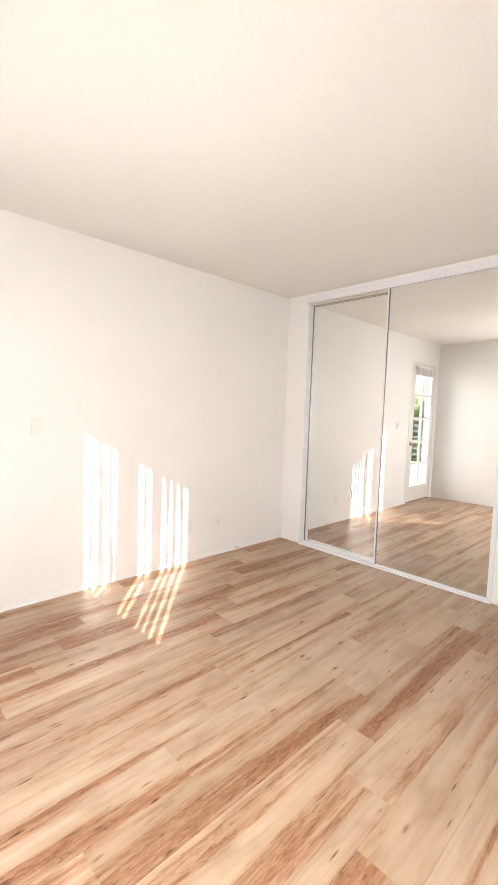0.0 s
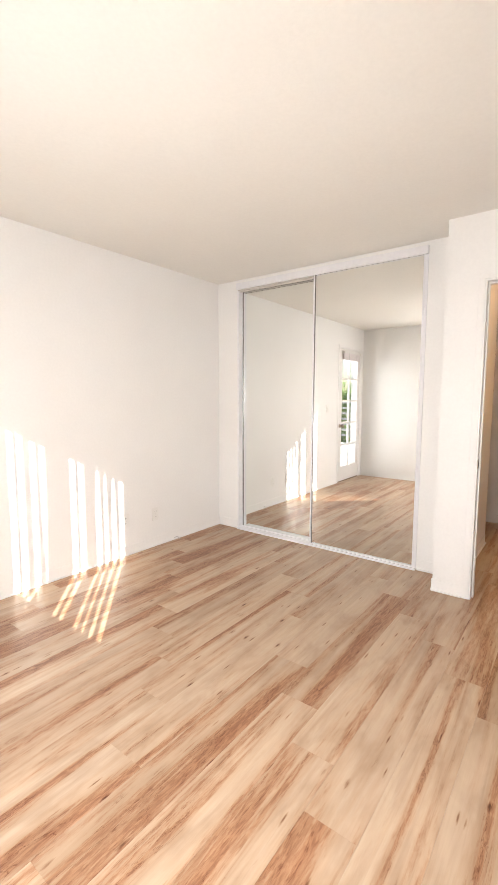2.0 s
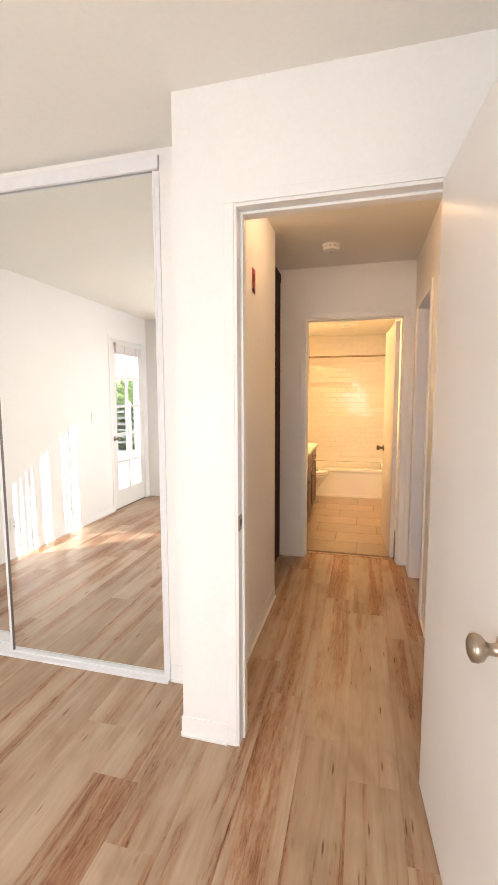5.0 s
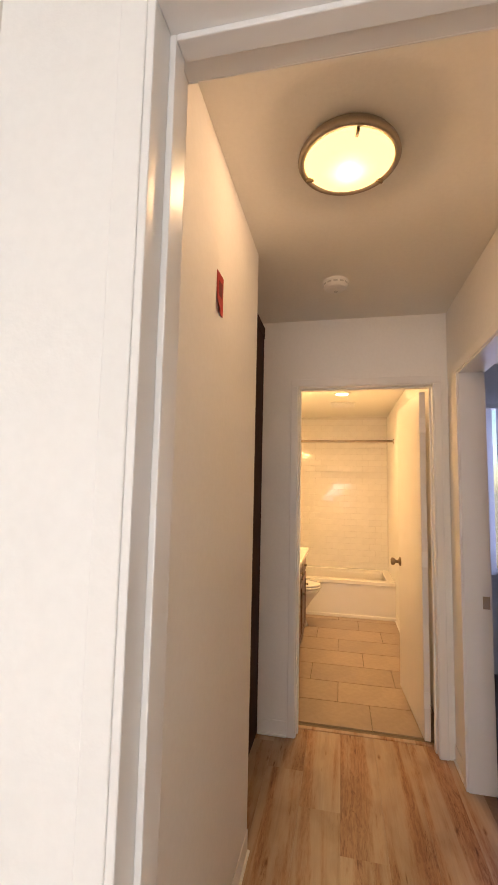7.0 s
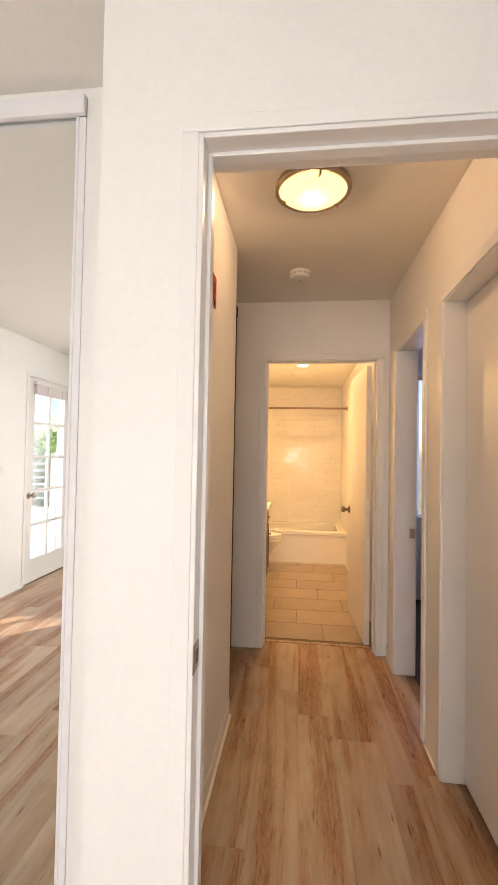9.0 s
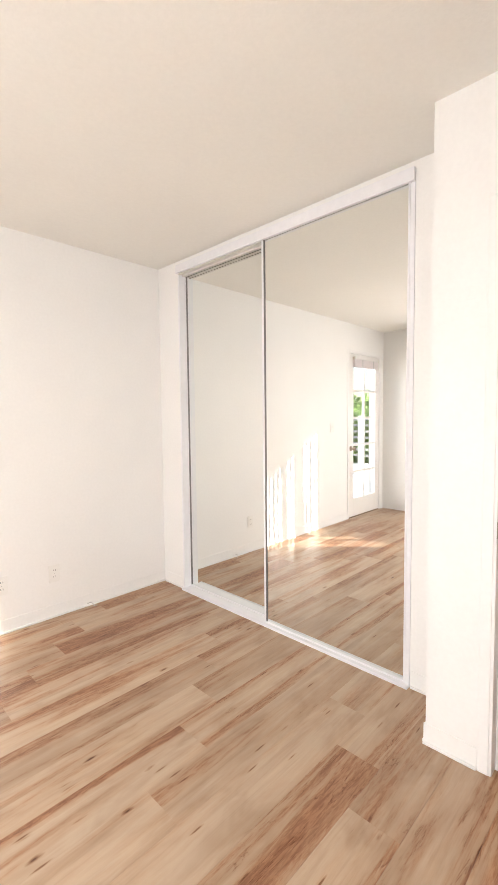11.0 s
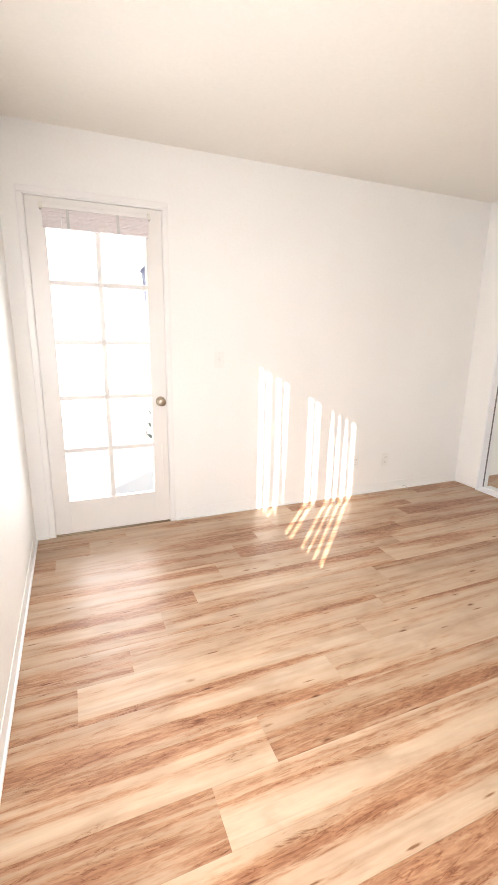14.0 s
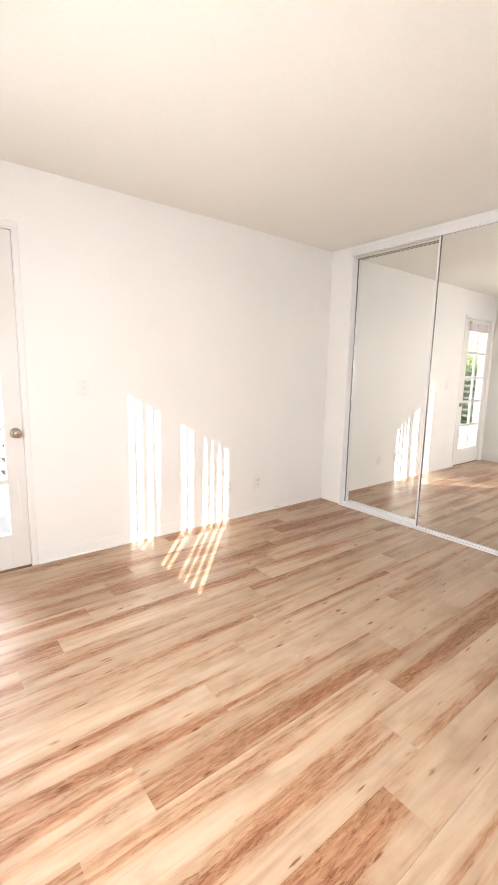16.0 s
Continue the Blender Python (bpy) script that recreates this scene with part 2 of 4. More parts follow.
BLIND = translucent_material("blind_vinyl", (0.78, 0.76, 0.72), 0.3)
SHEERBLIND = translucent_material("sheer_blind_vinyl", (0.80, 0.80, 0.82), 0.6)
MINIBLIND = material("miniblind_slats", (0.80, 0.74, 0.74), 0.45, grain=0.05)
GLASS = glass_material()
DARKWOOD = material("dark_stained_wood", (0.04, 0.013, 0.009), 0.7, spec=0.15, grain=0.3, grain_scale=25, bump=0.1)
REDWOOD = material("cherry_cabinet", (0.10, 0.022, 0.009), 0.35, grain=0.25, grain_scale=22, blotch=0.15)
PORCELAIN = material("porcelain", (0.83, 0.81, 0.77), 0.12, grain=0.01)
TUBM = material("tub_enamel", (0.82, 0.79, 0.74), 0.15, grain=0.01)
COUNTER = material("cultured_marble", (0.82, 0.79, 0.72), 0.18, blotch=0.06, blotch_scale=9)
WALLTILE = material("glazed_white_tile", (0.82, 0.79, 0.73), 0.07, spec=0.22, vary=0.02, blotch=0.03, blotch_scale=12)
GROUT = material("grout", (0.74, 0.70, 0.63), 0.4, grain=0.05)
FLOORTILE = material("stone_floor_tile", (0.38, 0.29, 0.215), 0.30, vary=0.10, grain=0.10, grain_scale=30, blotch=0.12, blotch_scale=4, bump=0.05)
FLOORGROUT = material("floor_grout", (0.20, 0.15, 0.10), 0.8, grain=0.1)
RED = material("red_card", (0.42, 0.03, 0.025), 0.4, grain=0.06)
REDINK = material("red_card_print", (0.16, 0.012, 0.01), 0.45)
LAMPGLASS = material("lit_alabaster_glass", (1.0, 0.66, 0.20), 0.3, emit=0.62)
DOWNLAMP = material("lit_bulb_lens", (1.0, 0.78, 0.45), 0.3, emit=7.0)
CONCRETE = material("patio_concrete", (0.74, 0.73, 0.70), 0.8, grain=0.12, blotch=0.12, blotch_scale=1.2, bump=0.2)
STUCCO = material("white_stucco", (0.80, 0.79, 0.77), 0.85, grain=0.05, blotch=0.04, bump=0.4, bump_scale=60)
# dark lantern metal with the outdoor glare put into its pale bluish colour
GLARE_METAL = material("glare_paled_metal", (0.32, 0.33, 0.44), 0.5, grain=0.05)
LEAF = translucent_material("leaf_green", (0.25, 0.36, 0.13), 0.5)
SPRIG_LEAF = translucent_material("leaf_grey_green", (0.34, 0.37, 0.33), 0.5)
BARK = material("bark", (0.12, 0.085, 0.055), 0.9, grain=0.3, grain_scale=20, bump=0.4)
EARTH = material("garden_ground", (0.16, 0.15, 0.09), 0.95, grain=0.3, grain_scale=4, blotch=0.3, blotch_scale=0.5)
CARPET = material("dark_carpet", (0.10, 0.085, 0.075), 0.95, grain=0.2, grain_scale=200)
ROOFM = material("roof_shingle", (0.12, 0.10, 0.09), 0.9, grain=0.2)


# ---- mesh helpers ----
def link_mesh(name, bm, mat, parent=None, label="", smooth=False):
    me = bpy.data.meshes.new(name)
    bm.to_mesh(me)
    bm.free()
    me.materials.append(mat)
    if smooth:
        for p in me.polygons:
            p.use_smooth = True
    ob = new(name, me)
    if parent is not None:
        ob.parent = parent
    if label:
        ob["label"] = label
    return ob


def part(name, bm, mat, parent, label="", smooth=False):
    return link_mesh(name, bm, mat, parent, label, smooth)


def thing(name, place, label, category, group="", turn=0.0, kind=""):
    e = new(name)
    e.empty_display_size = 0.1
    e.matrix_basis = pose(*place, 0, 0, turn)
    return tagged(e, label, category, group, kind)


def structure(name, bm, mat, label, category="wall"):
    return tagged(link_mesh(name, bm, mat), label, category, "", "structure")


def add_box(bm, x0, x1, y0, y1, z0, z1, bevel=0.0):
    v = [bm.verts.new((x, y, z)) for x in (x0, x1) for y in (y0, y1) for z in (z0, z1)]
    fs = [bm.faces.new([v[i] for i in q]) for q in ((0, 1, 3, 2), (4, 6, 7, 5), (0, 4, 5, 1), (2, 3, 7, 6), (0, 2, 6, 4), (1, 5, 7, 3))]
    if bevel > 0:
        edges = list({e for f in fs for e in f.edges})
        bmesh.ops.bevel(bm, geom=edges, offset=bevel, segments=2, affect="EDGES", profile=0.5)
    return bm


def box(x0, x1, y0, y1, z0, z1, bevel=0.0):
    x0, x1 = min(x0, x1), max(x0, x1)
    y0, y1 = min(y0, y1), max(y0, y1)
    return add_box(bmesh.new(), x0, x1, y0, y1, z0, z1, bevel)


def boxes(*rows, bevel=0.0):
    bm = bmesh.new()
    for x0, x1, y0, y1, z0, z1 in rows:
        b = box(x0, x1, y0, y1, z0, z1, bevel)
        me = bpy.data.meshes.new("tmp")
        b.to_mesh(me)
        b.free()
        bm.from_mesh(me)
        bpy.data.meshes.remove(me)
    return bm


def lathe(profile, segments=32, axis="Z"):
    """A turned shape from (radius, height) rows."""
    bm = bmesh.new()
    rings = []
    for r, h in profile:
        ring = []
        for i in range(segments):
            a = 2 * math.pi * i / segments
            p = (r * math.cos(a), r * math.sin(a), h)
            if axis == "Y":
                p = (p[0], h, p[1])
            elif axis == "X":
                p = (h, p[0], p[1])
            ring.append(bm.verts.new(p))
        rings.append(ring)
    for a, b in zip(rings, rings[1:]):
        for i in range(segments):
            j = (i + 1) % segments
            bm.faces.new((a[i], a[j], b[j], b[i]))
    for ring in (rings[0], rings[-1]):
        if len({tuple(v.co) for v in ring}) > 2:
            bm.faces.new(ring)
    bmesh.ops.remove_doubles(bm, verts=bm.verts, dist=1e-6)
    bmesh.ops.recalc_face_normals(bm, faces=bm.faces)
    return bm


H = 2.49        # bedroom ceiling
HH = 2.465      # hall ceiling
HB = 2.36       # bathroom ceiling
WEST, SOUTH = -3.74, -3.34
DW0, DW1 = -0.31, -0.195          # door wall between bedroom and hall
END0, END1 = 1.848, 1.965         # wall between hall and bathroom
BACK = 5.06                       # tiled wall behind the tub

# ---- bedroom shell ----
FD0, FD1, FDT = -3.62, -2.825, 2.125     # garden door opening
structure("wall_north", boxes((WEST - 0.15, FD0, 0, 0.15, 0, H), (FD0, FD1, 0, 0.15, FDT, H), (FD1, 0.75, 0, 0.15, 0, H)), WALL, "smooth warm white painted wall with a glazed door")
WY0, WY1, WZ0, WZ1 = -3.16, -1.67, 0.83, 2.12
structure("wall_west", boxes((WEST - 0.15, WEST, SOUTH - 0.12, WY0, 0, H), (WEST - 0.15, WEST, WY0, WY1, 0, WZ0), (WEST - 0.15, WEST, WY0, WY1, WZ1, H), (WEST - 0.15, WEST, WY1, 0, 0, H)), WALL, "smooth warm white painted wall with a window")
structure("wall_south", box(WEST, DW1, SOUTH - 0.12, SOUTH, 0, H), WALL, "smooth warm white painted wall behind the door")
structure("wall_east", boxes((0, 0.11, -0.25, 0, 0, H), (0, 0.11, -2.256, -2.055, 0, H), (0, 0.11, -2.055, -0.25, 2.461, H)), WALL, "white painted wall round the mirrored closet")
structure("wall_closet", boxes((0.66, 0.75, -2.256, 0, 0, H)), WALL, "plain white back wall of the closet")
DOT = 2.06
DO0, DO1, DOTB = -3.215, -2.487, 2.083     # bedroom door opening
structure("wall_doorway", boxes((DW0, 1.03, -2.376, -2.256, 0, H), (DW0, DW1, DO1, -2.376, 0, H), (DW0, DW1, DO0, DO1, DOTB, H), (DW0, DW1, SOUTH, DO0, 0, H)), WALL, "white painted pier and wall round the bedroom doorway")
structure("ceiling", boxes((WEST - 0.15, DW1, SOUTH - 0.12, 0.15, H, H + 0.15), (DW1, 0.75, -2.31, 0.15, H, H + 0.15)), CEIL, "warm white painted flat ceiling", "ceiling")
floor = structure("floor", boxes((WEST - 0.15, 0.75, SOUTH - 0.12, 0.15, -0.15, -0.009), (0.75, END1 - 0.01, SOUTH - 0.12, -2.2, -0.15, -0.009)), SUBFLOOR, "light oak vinyl plank floor running through bedroom and hall", "floor")

# ---- hall shell ----
R2A, R2B = -0.098, 0.718        # linen closet opening
R1A, R1B = 0.977, 1.618        # side room opening
structure("wall_hall_right", boxes((DW1, R2A, SOUTH - 0.12, SOUTH, 0, HH), (R2A, R2B, SOUTH - 0.12, SOUTH, DOT, HH), (R2B, R1A, SOUTH - 0.12, SOUTH, 0, HH), (R1A, R1B, SOUTH - 0.12, SOUTH, DOT, HH), (R1B, END0, SOUTH - 0.12, SOUTH, 0, HH)), WALL, "white painted hall wall with two doorways")
BD0, BD1 = -3.275, -2.467
structure("wall_hall_end", boxes((END0, END1, BD1, -2.262, 0, HH), (END0, END1, BD0, BD1, DOT, HH), (END0, END1, SOUTH - 0.12, BD0, 0, HH)), WALL, "white painted wall round the bathroom doorway")
structure("wall_hall_recess", box(1.03, END1, -2.245, -2.13, 0, HH), WALL, "white wall behind the dark wooden door")
structure("ceiling_hall", boxes((DW1, END1, SOUTH - 0.12, -2.31, HH, HH + 0.15), (1.03, END1, -2.31, -2.13, HH, HH + 0.15)), CEIL, "white painted hall ceiling", "ceiling")

# ---- bathroom shell ----
BN = -1.82
structure("wall_bath_left", boxes((END0, BACK + 0.12, BN, BN + 0.12, 0, H), (END0, END1, -2.262, BN, 0, H)), WALL, "warm lit white bathroom wall")
structure("wall_bath_right", box(END1, BACK + 0.12, SOUTH - 0.12, SOUTH + 0.012, 0, H), WALL, "warm lit white bathroom wall beside the tub")
wall_back = structure("wall_bath_back", box(BACK, BACK + 0.12, SOUTH + 0.012, BN, 0, H), GROUT, "wall of glossy white subway tiles behind the tub")
structure("ceiling_bath", box(END1, BACK, SOUTH + 0.012, BN, HB, HB + 0.1), CEIL, "white bathroom ceiling under warm light", "ceiling")
bath_floor = structure("floor_bath", box(END1 - 0.01, BACK, SOUTH, BN, -0.15, -0.008), FLOORGROUT, "beige stone tile bathroom floor", "floor")

# ---- side room shell ----
SRX, SRY = 3.1, -6.2
structure("wall_side_room", boxes((0.4, 0.5, SRY, SOUTH - 0.12, 0, H), (0.4, SRX, SRY - 0.1, SRY, 0, H),
    (SRX, SRX + 0.12, SRY, -5.0, 0, H), (SRX, SRX + 0.12, -5.0, -3.6, 0, 0.8), (SRX, SRX + 0.12, -5.0, -3.6, 2.12, H), (SRX, SRX + 0.12, -3.6, SOUTH - 0.12, 0, H)), WALL, "dim painted wall of a side room with a window")
structure("ceiling_side_room", box(0.4, SRX, SRY, SOUTH - 0.12, H, H + 0.1), CEIL, "dim side room ceiling", "ceiling")
structure("floor_side_room", box(0.4, SRX, SRY, SOUTH - 0.12, -0.15, 0.0), CARPET, "dark floor of the dim side room", "floor")
structure("wall_linen_closet", boxes((R2A - 0.1, R2B + 0.1, SOUTH - 0.6, SOUTH - 0.55, 0, H), (R2A - 0.1, R2A - 0.05, SOUTH - 0.55, SOUTH - 0.12, 0, H), (R2B + 0.05, R2B + 0.1, SOUTH - 0.55, SOUTH - 0.12, 0, H)), WALL, "plain white back of a linen closet")


# ---- baseboards ----
def baseboard(x0, y0, x1, y1, side, name="baseboard"):
    """A board along an axis-parallel line; side: which way it stands off the wall."""
    t, h = 0.004, 0.085
    if abs(y0 - y1) < 1e-6:
        a = (min(x0, x1), max(x0, x1), min(y0, y0 + side * t), max(y0, y0 + side * t))
        b = (a[0], a[1], min(y0, y0 + side * 0.014), max(y0, y0 + side * 0.014))
    else:
        a = (min(x0, x0 + side * t), max(x0, x0 + side * t), min(y0, y1), max(y0, y1))
        b = (min(x0, x0 + side * 0.014), max(x0, x0 + side * 0.014), min(y0, y1), max(y0, y1))
    bm = boxes((*a, 0, h), bevel=0.001)
    ob = structure(name, bm, WALL, "low white painted baseboard", "baseboard")
    part("shoe_moulding", box(*b, 0, 0.011, 0.003), TRIM, ob)
    return ob


baseboard(FD1 + 0.036, 0, 0, 0, -1)
baseboard(WEST, 0, FD0 - 0.036, 0, -1)
baseboard(WEST, SOUTH, WEST, -0.022, 1)
baseboard(WEST + 0.022, SOUTH, DW0, SOUTH, 1)
baseboard(0, -0.25, 0, -0.022, -1)
baseboard(0, -2.256, 0, -2.06, -1)
baseboard(DW0, -2.256, -0.016, -2.256, 1)
baseboard(DW0, -2.449, DW0, -2.249, -1)
baseboard(DW1 + 0.015, -2.376, 1.03, -2.376, -1)
baseboard(END0, -2.435, END0, -2.265, -1)
baseboard(R2B + 0.046, SOUTH, R1A - 0.046, SOUTH, 1)
baseboard(R1B + 0.046, SOUTH, END0, SOUTH, 1)
baseboard(2.7, SOUTH + 0.012, 4.28, SOUTH + 0.012, 1)


# ---- door frames ----
def door_frame_x(name, x0, x1, y0, y1, top, label, width=0.042, k=0.018, sides=(0, 1)):
    """A cased opening in a wall that faces along x."""
    ob = thing(name, (x0, (y0 + y1) / 2, 0), label, "door frame", kind="structure")
    c = (y0 + y1) / 2
    a, b, d = y0 - c, y1 - c, x1 - x0
    part("jamb", box(-0.004, d + 0.004, a, a + k, 0, top, 0.002), TRIM, ob)
    part("jamb", box(-0.004, d + 0.004, b - k, b, 0, top, 0.002), TRIM, ob)
    part("head_jamb", box(-0.004, d + 0.004, a + k, b - k, top - k, top, 0.002), TRIM, ob)
    s0, s1 = d * 0.38, d * 0.38 + 0.035
    part("door_stop", box(s0, s1, a + k, a + k + 0.010, 0, top - k, 0.002), TRIM, ob)
    part("door_stop", box(s0, s1, b - k - 0.010, b - k, 0, top - k, 0.002), TRIM, ob)
    part("door_stop", box(s0, s1, a + k + 0.010, b - k - 0.010, top - k - 0.010, top - k, 0.002), TRIM, ob)
    for e0, e1 in [((-0.009, 0), (d, d + 0.009))[i] for i in sides]:
        for q0, q1 in ((a - width + 0.012, a + 0.012), (b - 0.012, b + width - 0.012)):
            part("casing", boxes((e0, e1, q0, q1, 0, top - 0.012), bevel=0.004), TRIM, ob)
        part("casing", boxes((e0, e1, a - width + 0.012, b + width - 0.012, top - 0.012, top + width - 0.012), bevel=0.004), TRIM, ob)
    return ob


def door_frame_y(name, y0, y1, x0, x1, top, label, width=0.046):
    """A cased opening in a wall that faces along y; y1 is the side with the casing."""
    c = (x0 + x1) / 2
    ob = thing(name, (c, y1, 0), label, "door frame", kind="structure")
    a, b, d = x0 - c, x1 - c, y0 - y1
    part("jamb", box(a, a + 0.018, d - 0.004, 0.004, 0, top, 0.002), TRIM, ob)
    part("jamb", box(b - 0.018, b, d - 0.004, 0.004, 0, top, 0.002), TRIM, ob)
    part("head_jamb", box(a + 0.018, b - 0.018, d - 0.004, 0.004, top - 0.018, top, 0.002), TRIM, ob)
    for q0, q1 in ((a - width + 0.012, a + 0.012), (b - 0.012, b + width - 0.012)):
        part("casing", box(q0, q1, 0, 0.014, 0, top - 0.012, 0.004), TRIM, ob)
    part("casing", box(a - width + 0.012, b + width - 0.012, 0, 0.014, top - 0.012, top + width - 0.012, 0.004), TRIM, ob)
    return ob


frame_bed = door_frame_x("door_frame_1", DW0, DW1, DO0, DO1, DOTB, "white painted wooden frame of the open bedroom door", 0.032, 0.012, (1,))
door_frame_x("door_frame_2", END0, END1, BD0, BD1, DOT, "white painted wooden frame of the bathroom doorway", 0.043)
frame_side = door_frame_y("door_frame_3", SOUTH - 0.12, SOUTH, R1A, R1B, DOT, "white painted wooden frame of the dim side room")
door_frame_y("door_frame_4", SOUTH - 0.12, SOUTH, R2A, R2B, DOT, "white painted wooden frame of the hall closet")


half_o = (DO1 - DO0) / 2
for s in (-1, 1):
    part("casing", box(-0.007, 0, s * (half_o - 0.001), s * (half_o + 0.037), 0, DOTB + 0.001, 0.002), WALL, frame_bed)
part("casing", box(-0.007, 0, -half_o - 0.037, half_o + 0.037, DOTB + 0.001, DOTB + 0.037, 0.002), WALL, frame_bed)


def strike(parent, x0, x1, y0, y1, z):
    p = part("strike_plate", box(x0, x1, y0, y1, z - 0.03, z + 0.03, 0.001), NICKEL, parent, "satin nickel strike plate")
    return p


sp = strike(frame_bed, -0.008, 0.040, 0.3498, 0.3525, 0.919)
# dark block on the plate in place of the shaded latch opening
part("latch_hole_shade", box(0.016, 0.031, 0.3488, 0.3503, 0.905, 0.933), HOLE_SHADE, sp)
strike(frame_side, 0.3005, 0.303, -0.115, -0.082, 0.885)


def knob_bmesh(sign):
    """A turned door knob that stands off along sign * y."""
    rows = [(0.0, 0.0), (0.033, 0.0), (0.033, 0.004), (0.026, 0.010), (0.013, 0.014), (0.0115, 0.030), (0.014, 0.036), (0.024, 0.044), (0.0275, 0.054), (0.026, 0.063), (0.018, 0.068), (0.0, 0.069)]
    return lathe([(r, h * sign) for r, h in rows], 28, "Y")


def door_leaf(name, hinge, turn, width, label, knob_mat, knob_z=0.915, edge_plate=True, height=2.028, hinge_mat=None):
    """A flush slab hung at its origin; it reaches along local x, thickness along -y."""
    ob = thing(name, (hinge[0], hinge[1], 0), label, "door", turn=turn)
    part("slab", box(0, width, -0.035, 0, 0.008, height, 0.0025), DOORP, ob)
    for sign, y in ((1, 0.0), (-1, -0.035)):
        k = part("door_knob", knob_bmesh(sign), knob_mat, ob, "round metal knob", True)
        k.location = (width - 0.062, y, knob_z)
    if edge_plate:
        p = part("latch_plate", box(width - 0.001, width + 0.0012, -0.030, -0.005, knob_z - 0.029, knob_z + 0.029, 0.0005), knob_mat, ob)
        part("latch_bolt", box(width, width + 0.011, -0.024, -0.011, knob_z - 0.008, knob_z + 0.008, 0.002), knob_mat, p)
    for z in (0.23, 1.02, 1.82):
        part("hinge", boxes((-0.006, 0.002, -0.034, 0.002, z - 0.045, z + 0.045), bevel=0.002), hinge_mat or knob_mat, ob)
    return ob


door_leaf("bedroom_door", (-0.318, -3.209), 184.0, 0.725, "white painted flush bedroom door standing open, satin nickel knob", NICKEL, height=2.072)
door_leaf("bathroom_door", (1.985, -3.207), 3.4, 0.71, "white painted flush bathroom door standing open", BRONZE, 0.90, hinge_mat=TRIM)
linen = thing("hall_closet_door", ((R2A + R2B) / 2, -3.43, 0), "white painted flush closet door, shut", "door")
part("slab", box(-0.387, 0.387, -0.035, 0, 0.008, 2.038, 0.0025), DOORP, linen)

# dark door in the hall recess
dark = thing("dark_hall_door", (1.439, -2.262, 0), "dark red-brown stained wooden door in a recess", "door")
part("slab", box(-0.407, 0.407, 0, 0.017, 0.005, 2.43, 0.003), DARKWOOD, dark)
part("rail", box(-0.407, 0.407, -0.004, 0, 2.36, 2.43, 0.001), DARKWOOD, dark)

# ---- closet with mirrored sliding doors ----
closet = thing("closet_track_frame", (0, -1.15, 0), "white metal frame and tracks of a sliding mirror closet", "closet frame")
part("header_fascia", box(-0.022, -0.004, -0.905, 0.90, 2.398, 2.457, 0.002), ALU, closet)
part("side_jamb", box(-0.004, 0.10, 0.8825, 0.899, 0.0, 2.398, 0.002), ALU, closet)
part("side_jamb", box(-0.004, 0.10, -0.904, -0.8815, 0.0, 2.398, 0.002), ALU, closet)
part("bottom_track", boxes((-0.034, 0.09, -0.904, 0.881, 0, 0.011), (-0.034, -0.027, -0.904, 0.881, 0.011, 0.015), bevel=0.001), ALU, closet)
part("top_track", boxes((0.026, 0.030, -0.881, 0.882, 2.378, 2.398), (0.050, 0.09, -0.881, 0.882, 2.412, 2.422), (-0.010, 0.025, 0.055, 0.881, 2.390, 2.397), (0.031, 0.054, 0.055, 0.881, 2.384, 2.391)), TRACK, closet)


def mirror_door(name, x, y0, y1, z0, z1, label, stiles):
    ob = thing(name, (x, (y0 + y1) / 2, 0), label, "mirror door", "sliding mirror doors")
    w = (y1 - y0) / 2
    part("mirror_pane", box(0.006, 0.011, -w + 0.006, w - 0.006, z0 + 0.006, z1 - 0.006), MIRROR, ob, "clear silvered mirror")
    part("backing", box(0.0112, 0.016, -w + 0.006, w - 0.006, z0 + 0.006, z1 - 0.006), VENT, ob)
    for s, wide, gasket in stiles:
        part("stile", box(-0.002, 0.020, s * w, s * (w - wide), z0, z1, 0.0015), ALU, ob)
        if gasket:
            part("gasket", box(0.0, 0.012, s * (w - wide - 0.0002), s * (w - wide - 0.005), z0 + 0.008, z1 - 0.012), SILVER, ob, "thin dark edge strip")
    part("bottom_rail", box(-0.001, 0.019, -w + 0.012, w - 0.012, z0, z0 + 0.008, 0.001), ALU, ob)
    part("top_rail", box(-0.001, 0.019, -w + 0.012, w - 0.012, z1 - 0.012, z1, 0.002), ALU, ob)
    return ob


mirror_door("mirror_door", 0.056, -1.128, -0.2685, 0.0115, 2.410, "tall sliding mirror in a thin white frame on the rear track", ((-1, 0.012, False), (1, 0.004, True)))
mirror_door("mirror_door", -0.002, -2.031, -1.100, 0.0115, 2.418, "tall sliding mirror in a thin white frame on the front track", ((-1, 0.010, False), (1, 0.014, True)))

# ---- garden door ----
fw = (FD0 + FD1) / 2
fframe = thing("door_frame_5", (fw, 0, 0), "white painted frame of the garden door", "door frame", kind="structure")
hw = (FD1 - FD0) / 2
for s in (-1, 1):
    part("jamb", box(s * hw, s * (hw - 0.006), -0.002, 0.15, 0, FDT, 0.001), TRIM, fframe)
    part("casing", box(s * (hw - 0.002), s * (hw + 0.034), -0.007, 0, 0, FDT + 0.004, 0.004), TRIM, fframe)
part("head_jamb", box(-hw + 0.006, hw - 0.006, -0.002, 0.15, FDT - 0.006, FDT, 0.001), TRIM, fframe)
part("head_casing", box(-hw - 0.034, hw + 0.034, -0.007, 0, FDT + 0.004, FDT + 0.04, 0.004), TRIM, fframe)
